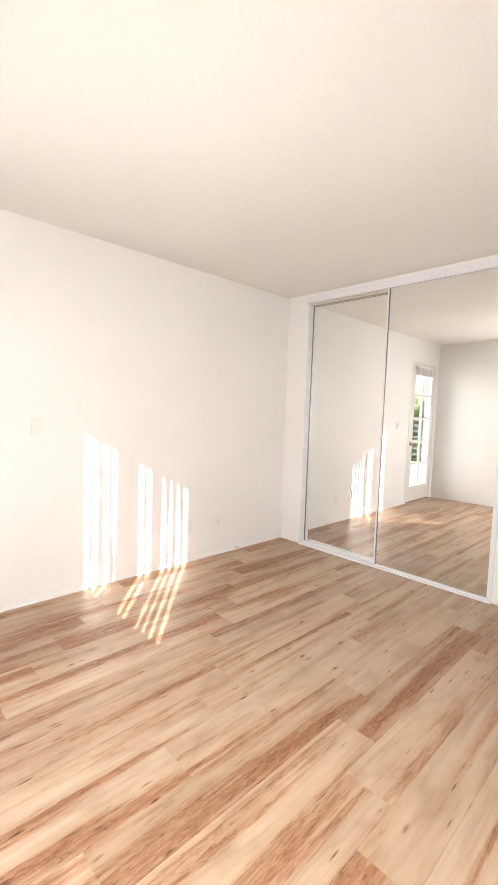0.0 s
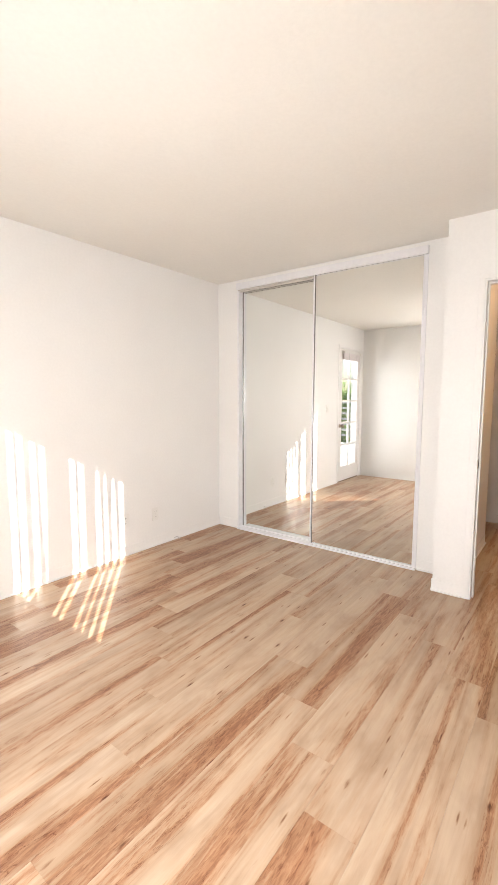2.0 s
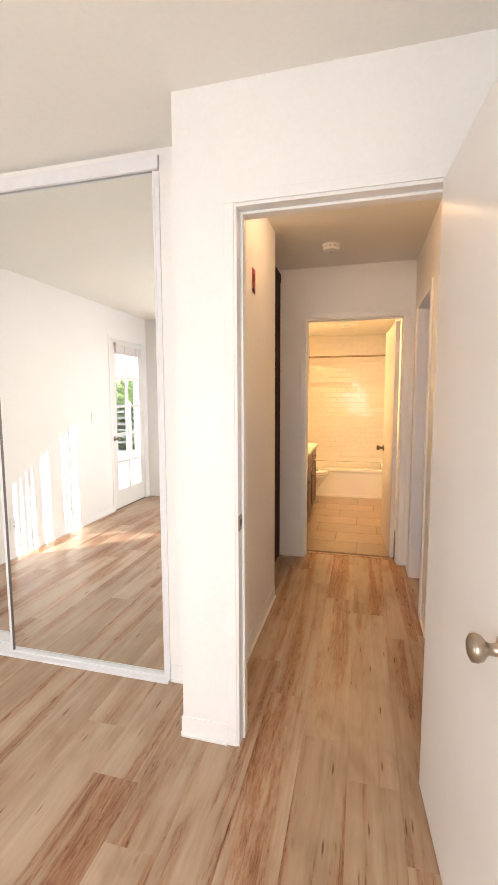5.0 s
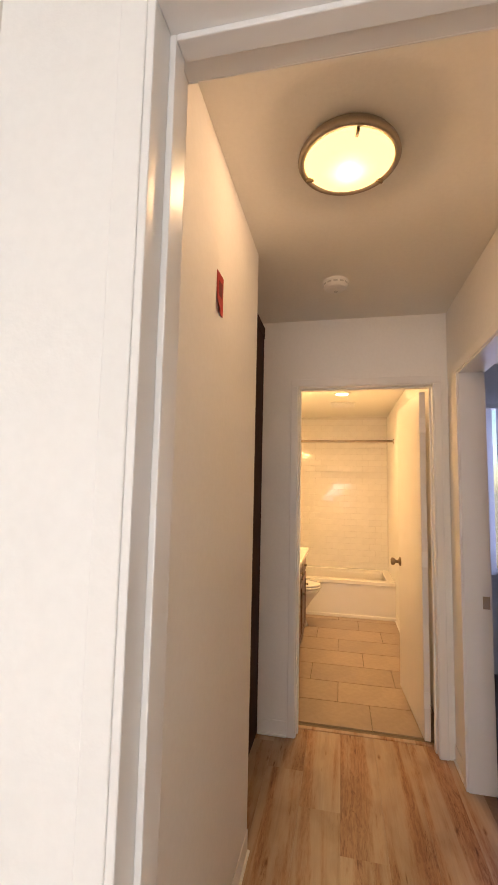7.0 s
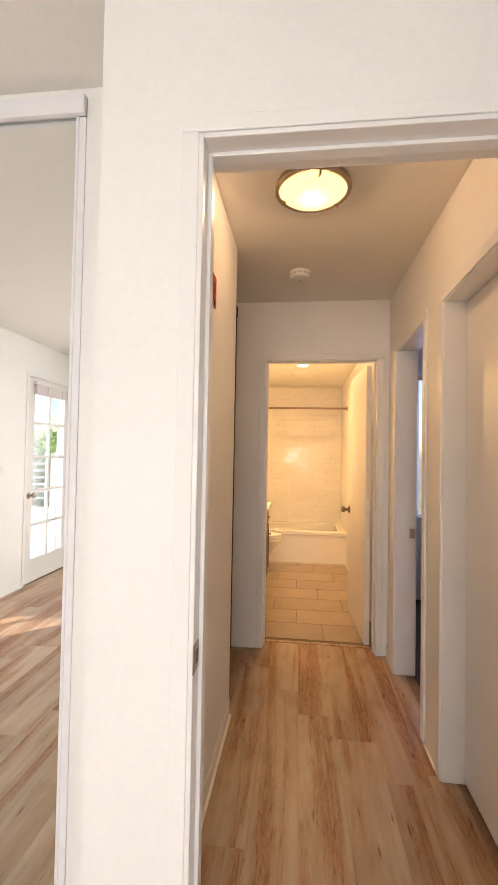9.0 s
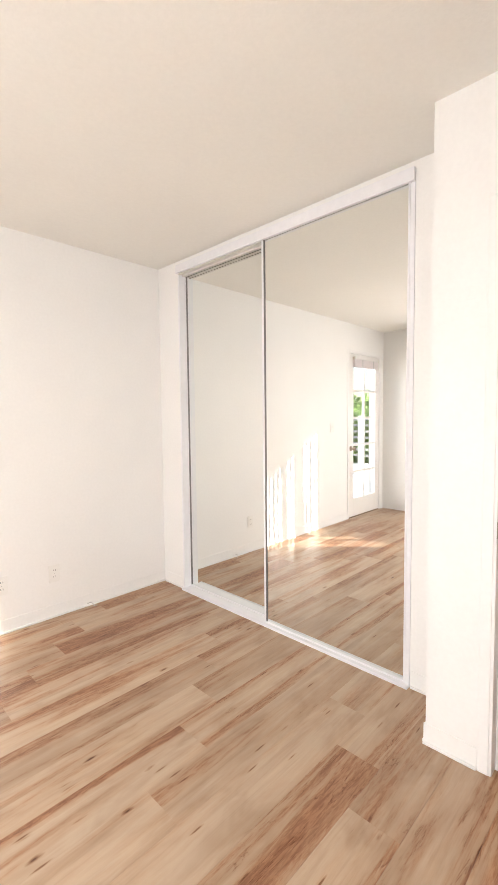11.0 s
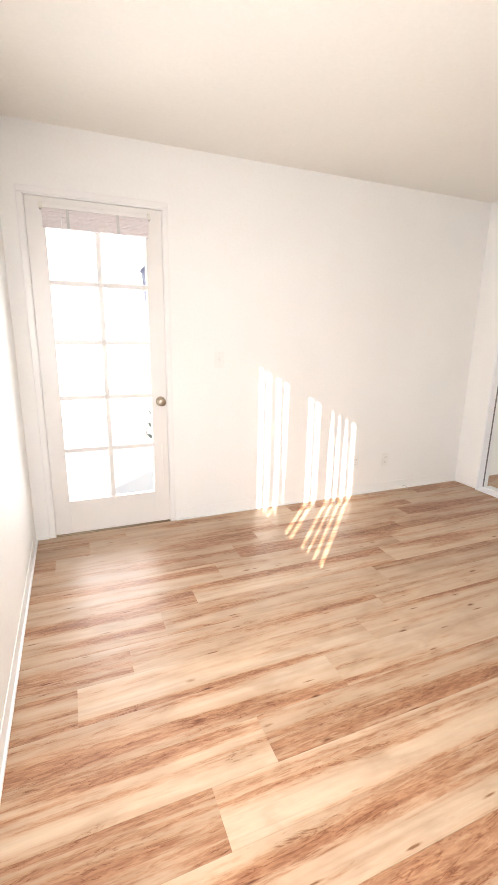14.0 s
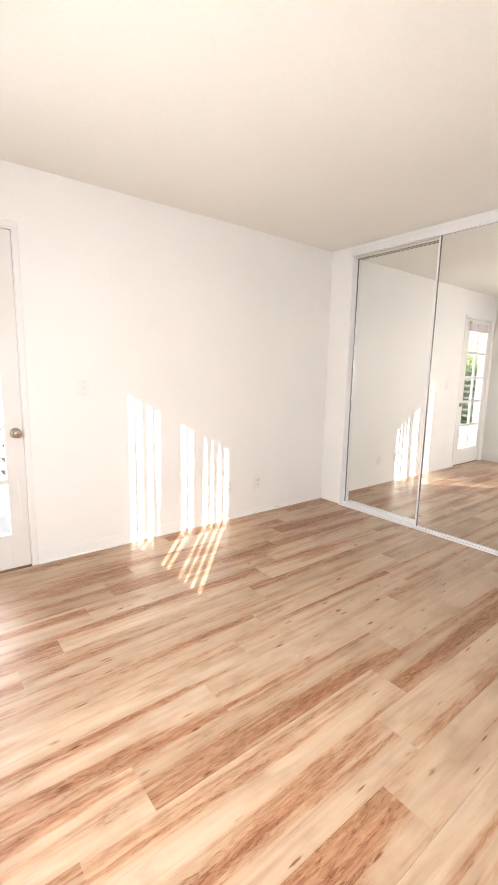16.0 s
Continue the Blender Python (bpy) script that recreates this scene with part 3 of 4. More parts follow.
for s in (-1, 1):
    part("door_stop", box(s * (hw - 0.0055), s * (hw - 0.022), 0.043, 0.06, 0.012, FDT - 0.0065, 0.001), TRIM, fframe)
part("threshold", box(-hw + 0.006, hw - 0.006, -0.004, 0.15, -0.009, 0.012, 0.004), BRONZE, fframe)

fd = thing("garden_door", (fw, 0.001, 0), "white glazed wooden door with ten panes, shut", "door")
LW = hw - 0.0074
GX0, GX1, GZ0, GZ1 = -3.512 - fw, -2.938 - fw, 0.245, 2.0
part("stile", box(-LW, GX0, 0, 0.04, 0.014, 2.1155, 0.002), DOORP, fd)
part("stile", box(GX1, LW, 0, 0.04, 0.014, 2.1155, 0.002), DOORP, fd)
part("bottom_rail", box(GX0, GX1, 0, 0.04, 0.014, GZ0, 0.002), DOORP, fd)
part("top_rail", box(GX0, GX1, 0, 0.04, GZ1, 2.1155, 0.002), DOORP, fd)
gm, MW = (GX0 + GX1) / 2, 0.0152
part("muntin", box(gm - MW, gm + MW, 0.004, 0.036, GZ0, GZ1, 0.003), DOORP, fd)
step = (GZ1 - GZ0) / 5
for i in range(1, 5):
    z = GZ0 + step * i
    for a, b in ((GX0, gm - MW), (gm + MW, GX1)):
        part("muntin", box(a, b, 0.004, 0.036, z - MW, z + MW, 0.003), DOORP, fd)
for i in range(5):
    for a, b in ((GX0, gm), (gm, GX1)):
        g = part("pane", box(a + 0.002, b - 0.002, 0.018, 0.021, GZ0 + step * i + 0.002, GZ0 + step * (i + 1) - 0.002), GLASS, fd, "clear glass")
        g.visible_shadow = False
k = part("door_knob", knob_bmesh(-1), NICKEL, fd, "round satin nickel knob", True)
k.location = (-2.876 - fw, 0.0, 0.905)
part("keyhole", lathe([(0, -0.0705), (0.006, -0.0705), (0.006, -0.069), (0, -0.069)], 12, "Y"), BRONZE, k)
k2 = part("door_knob", knob_bmesh(1), NICKEL, fd, "", True)
k2.location = (-2.876 - fw, 0.04, 0.905)
for z in (0.28, 1.06, 1.86):
    part("hinge", lathe([(0, -0.05), (0.006, -0.05), (0.006, 0.05), (0, 0.05)], 10), TRIM, fd).location = (-LW - 0.004, -0.006, z)
part("chain_keeper", box(LW - 0.052, LW - 0.034, -0.006, 0, 0.53, 0.60, 0.002), PLASTIC, fd)
part("chain_slide", boxes((LW - 0.047, LW - 0.040, -0.009, -0.006, 0.33, 0.53), bevel=0.001), PLASTIC, fd)

# raised mini blind on the garden door
mb = thing("mini_blind", (fw, -0.013, 1.945), "raised pinkish grey mini blind bunched over the door glass", "blind")
part("headrail", box(-0.31, 0.31, -0.022, 0.012, 0.105, 0.13, 0.002), DOORP, mb)
for i in range(11):
    part("slat", box(-0.303, 0.303, -0.020 + 0.001 * (i % 3), 0.006 + 0.001 * (i % 2), 0.0135 + i * 0.0083, 0.0205 + i * 0.0083), MINIBLIND, mb)
part("bottom_rail", box(-0.303, 0.303, -0.021, 0.007, 0.0, 0.012, 0.003), MINIBLIND, mb)
for x in (-0.165, 0.118):
    part("ladder_tape", box(x - 0.008, x + 0.008, -0.0235, -0.022, 0.0, 0.107), VENT, mb)
for x in (-0.312, 0.300):
    part("bracket", box(x - 0.002, x + 0.014, -0.026, 0.014, 0.10, 0.135, 0.002), COUNTER, mb)
part("tilt_wand", lathe([(0, 0), (0.003, 0), (0.003, 0.16), (0, 0.16)], 8), PLASTIC, mb).location = (-0.20, -0.026, -0.075)

# ---- west window with vertical blind ----
win = thing("window_1", (WEST, (WY0 + WY1) / 2, WZ0), "white framed window behind a vertical blind", "window", kind="structure")
ww, wh = (WY1 - WY0) / 2, WZ1 - WZ0
part("window_sill", box(-0.10, 0.03, -ww - 0.02, ww + 0.02, -0.02, 0.0, 0.003), TRIM, win)
for a, b in ((-ww, -ww + 0.03), (ww - 0.03, ww)):
    part("window_frame", box(-0.11, -0.07, a, b, 0, wh, 0.003), TRIM, win)
part("window_frame", box(-0.11, -0.07, -ww + 0.03, ww - 0.03, wh - 0.03, wh, 0.003), TRIM, win)
part("window_frame", box(-0.11, -0.07, -ww + 0.03, ww - 0.03, 0, 0.10, 0.003), TRIM, win)
for a, b in ((-ww + 0.03, 0.0), (0.0, ww - 0.03)):
    g = part("pane", box(-0.092, -0.088, a, b, 0.10, wh - 0.03), GLASS, win, "clear glass")
    g.visible_shadow = False

vb = thing("vertical_blind", (WEST + 0.05, -2.265, WZ0), "off-white vertical blind, slats nearly closed with a few gaps", "blind")
part("headrail", box(-0.02, 0.02, -1.00, 0.68, 1.996 - WZ0, 2.10 - WZ0, 0.003), PLASTIC, vb)
part("valance", box(-0.045, -0.03, -1.00, 0.68, 2.05 - WZ0, 2.13 - WZ0, 0.003), PLASTIC, vb)
# gaps between slats, as stretches along the wall that the sun reaches, and how each opens from the foot to the head
SX = WEST + 0.05
EVEN, FOOT, HEAD = ((0, 1), (9, 1)), ((1.12, 0.0), (1.34, 0.75), (1.7, 1)), ((1.10, 0.85), (1.45, 1.15), (1.70, 1.0), (1.90, 0.55), (1.99, 0.25))
GAPS = [(-2.137, -2.083, EVEN), (-2.076, -2.019, EVEN), (-1.990, -1.936, EVEN), (-1.924, -1.873, FOOT), (-1.700, -1.642, EVEN), (-1.633, -1.570, EVEN), (-1.490, -1.432, HEAD), (-1.413, -1.372, HEAD), (-1.345, -1.292, HEAD), (-1.271, -1.220, EVEN)]
SHEAR = SUN_AZ[1] / SUN_AZ[0]
SLAT_Z = (WZ0 - 0.06, 1.12, 1.34, 1.55, 1.70, 1.84, 1.93, 1.998)


def opening(rows, z):
    for (z0, a), (z1, b) in zip(rows, rows[1:]):
        if z <= z1:
            return a + (b - a) * max(0.0, (z - z0) / (z1 - z0))
    return rows[-1][1]


def slat_bmesh(x, left, right):
    """A thin hanging strip whose two edges follow left(z) and right(z)."""
    bm = bmesh.new()
    prev = None
    for z in SLAT_Z:
        y0, y1 = left(z) + 2.265, right(z) + 2.265
        ring = [bm.verts.new(p) for p in ((x, y0, z - WZ0), (x + 0.0015, y0, z - WZ0), (x + 0.0015, y1, z - WZ0), (x, y1, z - WZ0))]
        if prev:
            for j in range(4):
                bm.faces.new((prev[j], prev[(j + 1) % 4], ring[(j + 1) % 4], ring[j]))
        else:
            bm.faces.new(ring[::-1])
        prev = ring
    bm.faces.new(prev)
    return bm


def gap_edge(gap, side):
    mid, half_w = -((gap[0] + gap[1]) / 2 - SX) * SHEAR, (gap[1] - gap[0]) * 0.345 * SHEAR
    return lambda z: mid + side * half_w * opening(gap[2], z)


bounds = [lambda z: -3.265]
for g in reversed(GAPS):
    bounds += [gap_edge(g, -1), gap_edge(g, 1)]
bounds.append(lambda z: -1.585)
for left, right in zip(bounds[::2], bounds[1::2]):
    n_sl = max(1, round((right(1.6) - left(1.6)) / 0.085))
    for i in range(n_sl):
        lo = left if i == 0 else (lambda z, k=i, a=left(1.6), b=right(1.6): a + (b - a) * k / n_sl)
        hi = right if i + 1 == n_sl else (lambda z, k=i, a=left(1.6), b=right(1.6): a + (b - a) * (k + 1) / n_sl + 0.006)
        part("slat", slat_bmesh(0.004 if i % 2 else 0.0, lo, hi), BLIND, vb)

# ---- small fittings in the bedroom ----
def smoke_detector(place, label):
    ob = thing("smoke_detector", place, label, "smoke detector", "smoke detectors")
    part("base_plate", lathe([(0, 0), (0.062, 0), (0.064, -0.006), (0.064, -0.012), (0, -0.012)], 36), PLASTIC, ob, smooth=False)
    part("cover", lathe([(0, -0.012), (0.060, -0.012), (0.060, -0.028), (0.052, -0.040), (0.03, -0.044), (0, -0.044)], 36), PLASTIC, ob)
    for i in range(12):
        a = 2 * math.pi * i / 12
        p = part("vent_slot", box(0.0595, 0.0612, -0.010, 0.010, -0.025, -0.017), VENT, ob)
        p.rotation_euler = (0, 0, a)
    part("test_button", lathe([(0, -0.044), (0.010, -0.044), (0.009, -0.047), (0, -0.047)], 16), VENT, ob).location = (0.018, 0.0, 0.0)
    return ob


smoke_detector((-0.886, -2.887, H), "round white smoke detector on the bedroom ceiling")
smoke_detector((1.343, -2.712, HH), "round white smoke detector on the hall ceiling")


def wall_plate(name, x, z, label, switch):
    ob = thing(name, (x, 0, z), label, "light switch" if switch else "outlet")
    part("plate", box(-0.036, 0.036, -0.006, 0, -0.058, 0.058, 0.002), PLASTIC, ob)
    if switch:
        part("toggle_frame", box(-0.012, 0.012, -0.0075, -0.006, -0.022, 0.022, 0.0005), PLASTIC, ob)
        part("toggle", box(-0.005, 0.005, -0.018, -0.0075, -0.004, 0.012, 0.002), PLASTIC, ob)
    else:
        for z0 in (-0.022, 0.022):
            s = part("socket", box(-0.016, 0.016, -0.0075, -0.006, z0 - 0.014, z0 + 0.014, 0.0005), PLASTIC, ob)
            # slots are thin dark blocks, their inner shade given as colour
            for x0 in (-0.007, 0.006):
                part("slot", box(x0, x0 + 0.0025, -0.0078, -0.0075, z0 - 0.004, z0 + 0.006), HOLE_SHADE, s)
    for z0 in ((-0.042, 0.042) if switch else (0.0,)):
        part("screw", lathe([(0, -0.0065), (0.003, -0.0065), (0.003, -0.006), (0, -0.006)], 8, "Y"), VENT, ob).location = (0, 0, z0)
    return ob


wall_plate("light_switch", -2.445, 1.185, "white toggle light switch beside the garden door", True)
wall_plate("wall_outlet", -0.885, 0.297, "white double outlet low on the wall", False)
wall_plate("wall_outlet", -1.205, 0.303, "white double outlet low on the wall in the sun stripes", False)

cable = thing("cable_stub", (-0.668, -0.022, 0.0), "short white cable end poking from the baseboard", "cable")
cu = bpy.data.curves.new("cable", "CURVE")
cu.dimensions, cu.bevel_depth, cu.bevel_resolution = "3D", 0.0032, 2
sp3 = cu.splines.new("BEZIER")
sp3.bezier_points.add(2)
for bp3, co in zip(sp3.bezier_points, ((0, 0.008, 0.022), (0.012, -0.022, 0.034), (0.030, -0.040, 0.012))):
    bp3.co = co
    bp3.handle_left_type = bp3.handle_right_type = "AUTO"
cu.materials.append(VENT)
co = new("lead", cu)
co.parent = cable
part("connector", lathe([(0, 0), (0.0055, 0), (0.0055, 0.016), (0.002, 0.016), (0.002, 0.022), (0, 0.022)], 10, "X"), NICKEL, cable).location = (0.028, -0.040, 0.012)

stop = thing("door_stop_spring", (-0.965, SOUTH + 0.012, 0.03), "springy white-tipped metal door stop on the baseboard", "door stop")
bm = bmesh.new()
prev = None
for i in range(97):
    a = 2 * math.pi * i / 8
    r = 0.0065 - 0.002 * i / 97
    ring = [bm.verts.new(((r + 0.001 * math.cos(q)) * math.cos(a), 0.004 + 0.062 * i / 97 + 0.001 * math.sin(q), (r + 0.001 * math.cos(q)) * math.sin(a))) for q in (0, 2.1, 4.2)]
    if prev:
        for j in range(3):
            bm.faces.new((prev[j], prev[(j + 1) % 3], ring[(j + 1) % 3], ring[j]))
    prev = ring
part("spring", bm, NICKEL, stop)
part("rosette", lathe([(0, 0), (0.011, 0), (0.009, 0.005), (0, 0.005)], 14, "Y"), NICKEL, stop)
part("tip", lathe([(0, 0.064), (0.007, 0.064), (0.008, 0.07), (0.006, 0.08), (0, 0.08)], 14, "Y"), PLASTIC, stop)

# ---- hall things ----
lamp = thing("flush_ceiling_lamp", (0.47, -2.76, HH), "lit round flush lamp, frosted glass in a nickel ring", "ceiling lamp")
part("pan", lathe([(0, 0), (0.135, 0), (0.150, -0.012), (0.163, -0.030), (0.166, -0.044), (0.160, -0.052), (0.146, -0.052), (0.144, -0.040), (0, -0.04)], 48), LAMPRING, lamp, "brushed nickel ring", True)
part("glass_bowl", lathe([(0.145, -0.046), (0.136, -0.054), (0.115, -0.066), (0.085, -0.076), (0.04, -0.082), (0, -0.083)], 48), LAMPGLASS, lamp, "glowing frosted glass bowl", True).visible_shadow = False
for i in range(3):
    a = radians(-170 + 120 * i)
    c = part("clip", box(0.124, 0.150, -0.0045, 0.0045, -0.066, -0.05, 0.002), BRONZE, lamp)
    c.rotation_euler = (0, 0, a)
lamp.scale = (0.92, 0.92, 1)

card = thing("red_notice_card", (0.433, -2.376, 1.95), "small red card stuck on the hall wall", "notice")
bm = bmesh.new()
cols = []
for i in range(5):
    for j in range(4):
        x, z = -0.035 + 0.07 * j / 3, 0.125 * i / 4
        curl = 0.012 * max(0, 1 - math.hypot((x + 0.035) / 0.04, z / 0.04))
        cols.append((bm.verts.new((x, -0.002 - curl, z)), bm.verts.new((x, -0.0005 - curl, z))))
for i in range(4):
    for j in range(3):
        q = [cols[i * 4 + j], cols[i * 4 + j + 1], cols[i * 4 + j + 5], cols[i * 4 + j + 4]]
        bm.faces.new([v[0] for v in q])
        bm.faces.new([v[1] for v in reversed(q)])
part("card", bm, RED, card)
part("print_block", box(-0.018, 0.022, -0.0028, -0.0022, 0.055, 0.10), REDINK, card)

# ---- bathroom ----
tub = thing("bathtub", (4.30, -2.58, 0), "white enamelled alcove bathtub with a panelled apron", "bathtub")
ty = (BN - (SOUTH + 0.012)) / 2 - 0.003
part("apron", box(0.0, 0.03, -ty, ty, 0.0, 0.385, 0.006), TUBM, tub)
part("toe_kick", box(-0.012, 0.0, -ty, ty, 0.0, 0.035, 0.004), TUBM, tub)
bm = boxes((-0.015, 0.09, -ty, ty, 0.36, 0.405), (0.69, 0.757, -ty, ty, 0.36, 0.405), (0.09, 0.69, -ty, -ty + 0.09, 0.36, 0.405), (0.09, 0.69, ty - 0.09, ty, 0.36, 0.405), bevel=0.008)
part("rim", bm, TUBM, tub)
part("basin", boxes((0.09, 0.69, -ty + 0.09, ty - 0.09, 0.05, 0.08), (0.08, 0.10, -ty + 0.09, ty - 0.09, 0.08, 0.37), (0.68, 0.70, -ty + 0.09, ty - 0.09, 0.08, 0.37)), TUBM, tub)

rod = thing("shower_curtain_rod", (4.32, -2.58, 1.965), "chrome shower curtain rod above the tub", "curtain rod")
part("tube", lathe([(0, -ty + 0.003), (0.0125, -ty + 0.003), (0.0125, ty - 0.003), (0, ty - 0.003)], 18, "Y"), BRONZE, rod, smooth=False)
for s in (-1, 1):
    part("flange", lathe([(0, s * ty), (0.028, s * ty), (0.024, s * (ty - 0.012)), (0.013, s * (ty - 0.018)), (0, s * (ty - 0.018))], 18, "Y"), NICKEL, rod)

vanity = thing("bathroom_vanity", (2.97, -2.13, 0), "cherry brown vanity cabinet with framed doors", "vanity")
part("body", box(-0.62, 0.62, -0.255, 0.305, 0.09, 0.80, 0.003), REDWOOD, vanity)
part("toe_kick", box(-0.60, 0.60, -0.19, 0.27, 0, 0.09), DARKWOOD, vanity)
for i in range(3):
    x0 = -0.60 + i * 0.402
    d = part("drawer_front", box(x0, x0 + 0.385, -0.275, -0.256, 0.635, 0.775, 0.004), REDWOOD, vanity)
    part("pull", lathe([(0, 0), (0.006, 0), (0.006, -0.012), (0.013, -0.018), (0.012, -0.024), (0, -0.026)], 14, "Y"), BRONZE, d).location = (x0 + 0.19, -0.275, 0.705)
    d = part("cabinet_door", box(x0, x0 + 0.385, -0.272, -0.256, 0.115, 0.615, 0.004), REDWOOD, vanity)
    for a, b, z0, z1 in ((x0, x0 + 0.055, 0.115, 0.615), (x0 + 0.33, x0 + 0.385, 0.115, 0.615), (x0 + 0.055, x0 + 0.33, 0.115, 0.17), (x0 + 0.055, x0 + 0.33, 0.56, 0.615)):
        part("door_frame_strip", box(a, b, -0.279, -0.272, z0, z1, 0.002), REDWOOD, d)
    part("pull", lathe([(0, 0), (0.006, 0), (0.006, -0.012), (0.013, -0.018), (0.012, -0.024), (0, -0.026)], 14, "Y"), BRONZE, d).location = (x0 + 0.35, -0.279, 0.50)
top = thing("vanity_counter", (2.97, -2.13, 0.80), "cream cultured marble vanity top with backsplash", "countertop")
part("slab", box(-0.63, 0.63, -0.30, 0.305, 0.0, 0.035, 0.006), COUNTER, top)
part("backsplash", box(-0.63, 0.63, 0.285, 0.305, 0.035, 0.135, 0.004), COUNTER, top)


def ring_loft(rows, segments=28):
    """Ellipse rings (cx, cy, rx, ry, z) joined into one skin."""
    bm = bmesh.new()
    rings = []
    for cx, cy, rx, ry, z in rows:
        rings.append([bm.verts.new((cx + rx * math.cos(2 * math.pi * i / segments), cy + ry * math.sin(2 * math.pi * i / segments), z)) for i in range(segments)])
    for a, b in zip(rings, rings[1:]):
        for i in range(segments):
            j = (i + 1) % segments
            bm.faces.new((a[i], a[j], b[j], b[i]))
    bm.faces.new(list(reversed(rings[0])))
    bm.faces.new(rings[-1])
    return bm


toilet = thing("toilet", (3.90, -2.13, 0), "white porcelain toilet with the lid shut", "toilet")
part("bowl", ring_loft([(0, -0.06, 0.105, 0.22, 0.0), (0, -0.06, 0.10, 0.21, 0.03), (0, -0.05, 0.088, 0.18, 0.12), (0, -0.08, 0.12, 0.22, 0.24), (0, -0.12, 0.165, 0.26, 0.34), (0, -0.13, 0.178, 0.275, 0.385)]), PORCELAIN, toilet, "", True)
part("seat", ring_loft([(0, -0.13, 0.18, 0.278, 0.386), (0, -0.13, 0.185, 0.283, 0.395), (0, -0.13, 0.185, 0.283, 0.405), (0, -0.13, 0.178, 0.275, 0.41)]), PORCELAIN, toilet, "", True)
part("lid", ring_loft([(0, -0.13, 0.176, 0.272, 0.4115), (0, -0.13, 0.183, 0.28, 0.42), (0, -0.13, 0.175, 0.27, 0.435), (0, -0.13, 0.10, 0.17, 0.442)]), PORCELAIN, toilet, "", True)
part("tank", box(-0.21, 0.21, 0.09, 0.27, 0.36, 0.70, 0.02), PORCELAIN, toilet)
part("tank_lid", box(-0.222, 0.222, 0.08, 0.278, 0.70, 0.735, 0.010), PORCELAIN, toilet)
part("flush_lever", box(-0.17, -0.09, 0.068, 0.079, 0.635, 0.65, 0.003), NICKEL, toilet)

dl = thing("recessed_downlight", (3.52, -2.75, HB), "lit round downlight in the bathroom ceiling", "downlight")
part("trim_ring", lathe([(0.062, 0), (0.085, 0), (0.086, -0.005), (0.062, -0.012)], 32), PLASTIC, dl)
part("lens", lathe([(0, -0.004), (0.062, -0.004), (0.058, -0.012), (0, -0.016)], 32), DOWNLAMP, dl, "glowing bulb lens").visible_shadow = False
fan = thing("exhaust_fan_grille", (4.11, -2.76, HB), "white square bathroom exhaust fan grille", "vent")
part("frame", boxes((-0.13, 0.13, -0.13, -0.11, -0.014, 0), (-0.13, 0.13, 0.11, 0.13, -0.014, 0), (-0.13, -0.11, -0.11, 0.11, -0.014, 0), (0.11, 0.13, -0.11, 0.11, -0.014, 0), bevel=0.002), PLASTIC, fan)
part("backing", box(-0.11, 0.11, -0.11, 0.11, -0.003, 0), VENT, fan)
for i in range(8):
    part("slat", box(-0.105 + i * 0.0275, -0.09 + i * 0.0275, -0.11, 0.11, -0.012, -0.004), PLASTIC, fan)
vl = thing("vanity_light_bar", (2.9, BN, 2.02), "lit warm vanity light bar over the mirror", "wall lamp")
part("bar", box(-0.35, 0.35, -0.05, 0, -0.04, 0.04, 0.004), NICKEL, vl)
for x in (-0.24, 0, 0.24):
    part("globe", lathe([(0, -0.05), (0.02, -0.052), (0.045, -0.07), (0.052, -0.095), (0.045, -0.12), (0.02, -0.138), (0, -0.14)], 20, "Y"), LAMPGLASS, vl, "glowing globe bulb", True).location = (x, 0, 0)

# ---- side room window and blind ----
w2 = thing("window_2", (SRX, -4.3, 0.8), "window of the dim side room behind a vertical blind", "window", kind="structure")
for a, b in ((-0.70, -0.66), (0.66, 0.70), (-0.02, 0.02)):
    part("window_frame", box(0.06, 0.10, a, b, 0, 1.32, 0.003), TRIM, w2)
part("window_sill", box(-0.03, 0.12, -0.72, 0.72, -0.02, 0.0, 0.003), TRIM, w2)
for a, b in ((-0.66, -0.02), (0.02, 0.66)):
    g = part("pane", box(0.078, 0.082, a, b, 0, 1.32), GLASS, w2, "clear glass")
    g.visible_shadow = False
vb2 = thing("vertical_blind", (SRX - 0.06, -4.3, 0.8), "blue-lit vertical blind with slats turned part open", "blind")
part("headrail", box(-0.02, 0.02, -0.70, 0.70, 1.30, 1.34, 0.003), PLASTIC, vb2)
for i in range(16):
    s = part("slat", box(-0.001, 0.001, -0.043, 0.043, -0.03, 1.30), SHEERBLIND, vb2)
    s.location = (0, -0.66 + i * 0.087, 0)
    s.rotation_euler = (0, 0, radians(35))

# ---- outside ----
structure("ground", box(-300, 300, -300, 300, -0.6, -0.2), EARTH, "flat garden ground reaching to the horizon", "ground")
structure("patio", box(-9.0, 3.0, 0.15, 5.0, -0.2, -0.03), CONCRETE, "sunlit pale concrete patio", "pavement")
structure("roof", boxes((WEST - 0.25, 5.6, SRY - 0.2, 0.35, H + 0.15, H + 0.35)), ROOFM, "flat roof over the rooms", "roof")
nb = thing("neighbour_house", (-1.0, 4.6, -0.2), "sunlit white stucco neighbouring house", "house")
part("wall", boxes((-3.6, 5.0, 0, 0.25, 0, 3.6)), STUCCO, nb)
part("roof", box(-3.9, 5.3, -0.4, 3.0, 3.6, 3.8, 0.02), ROOFM, nb)

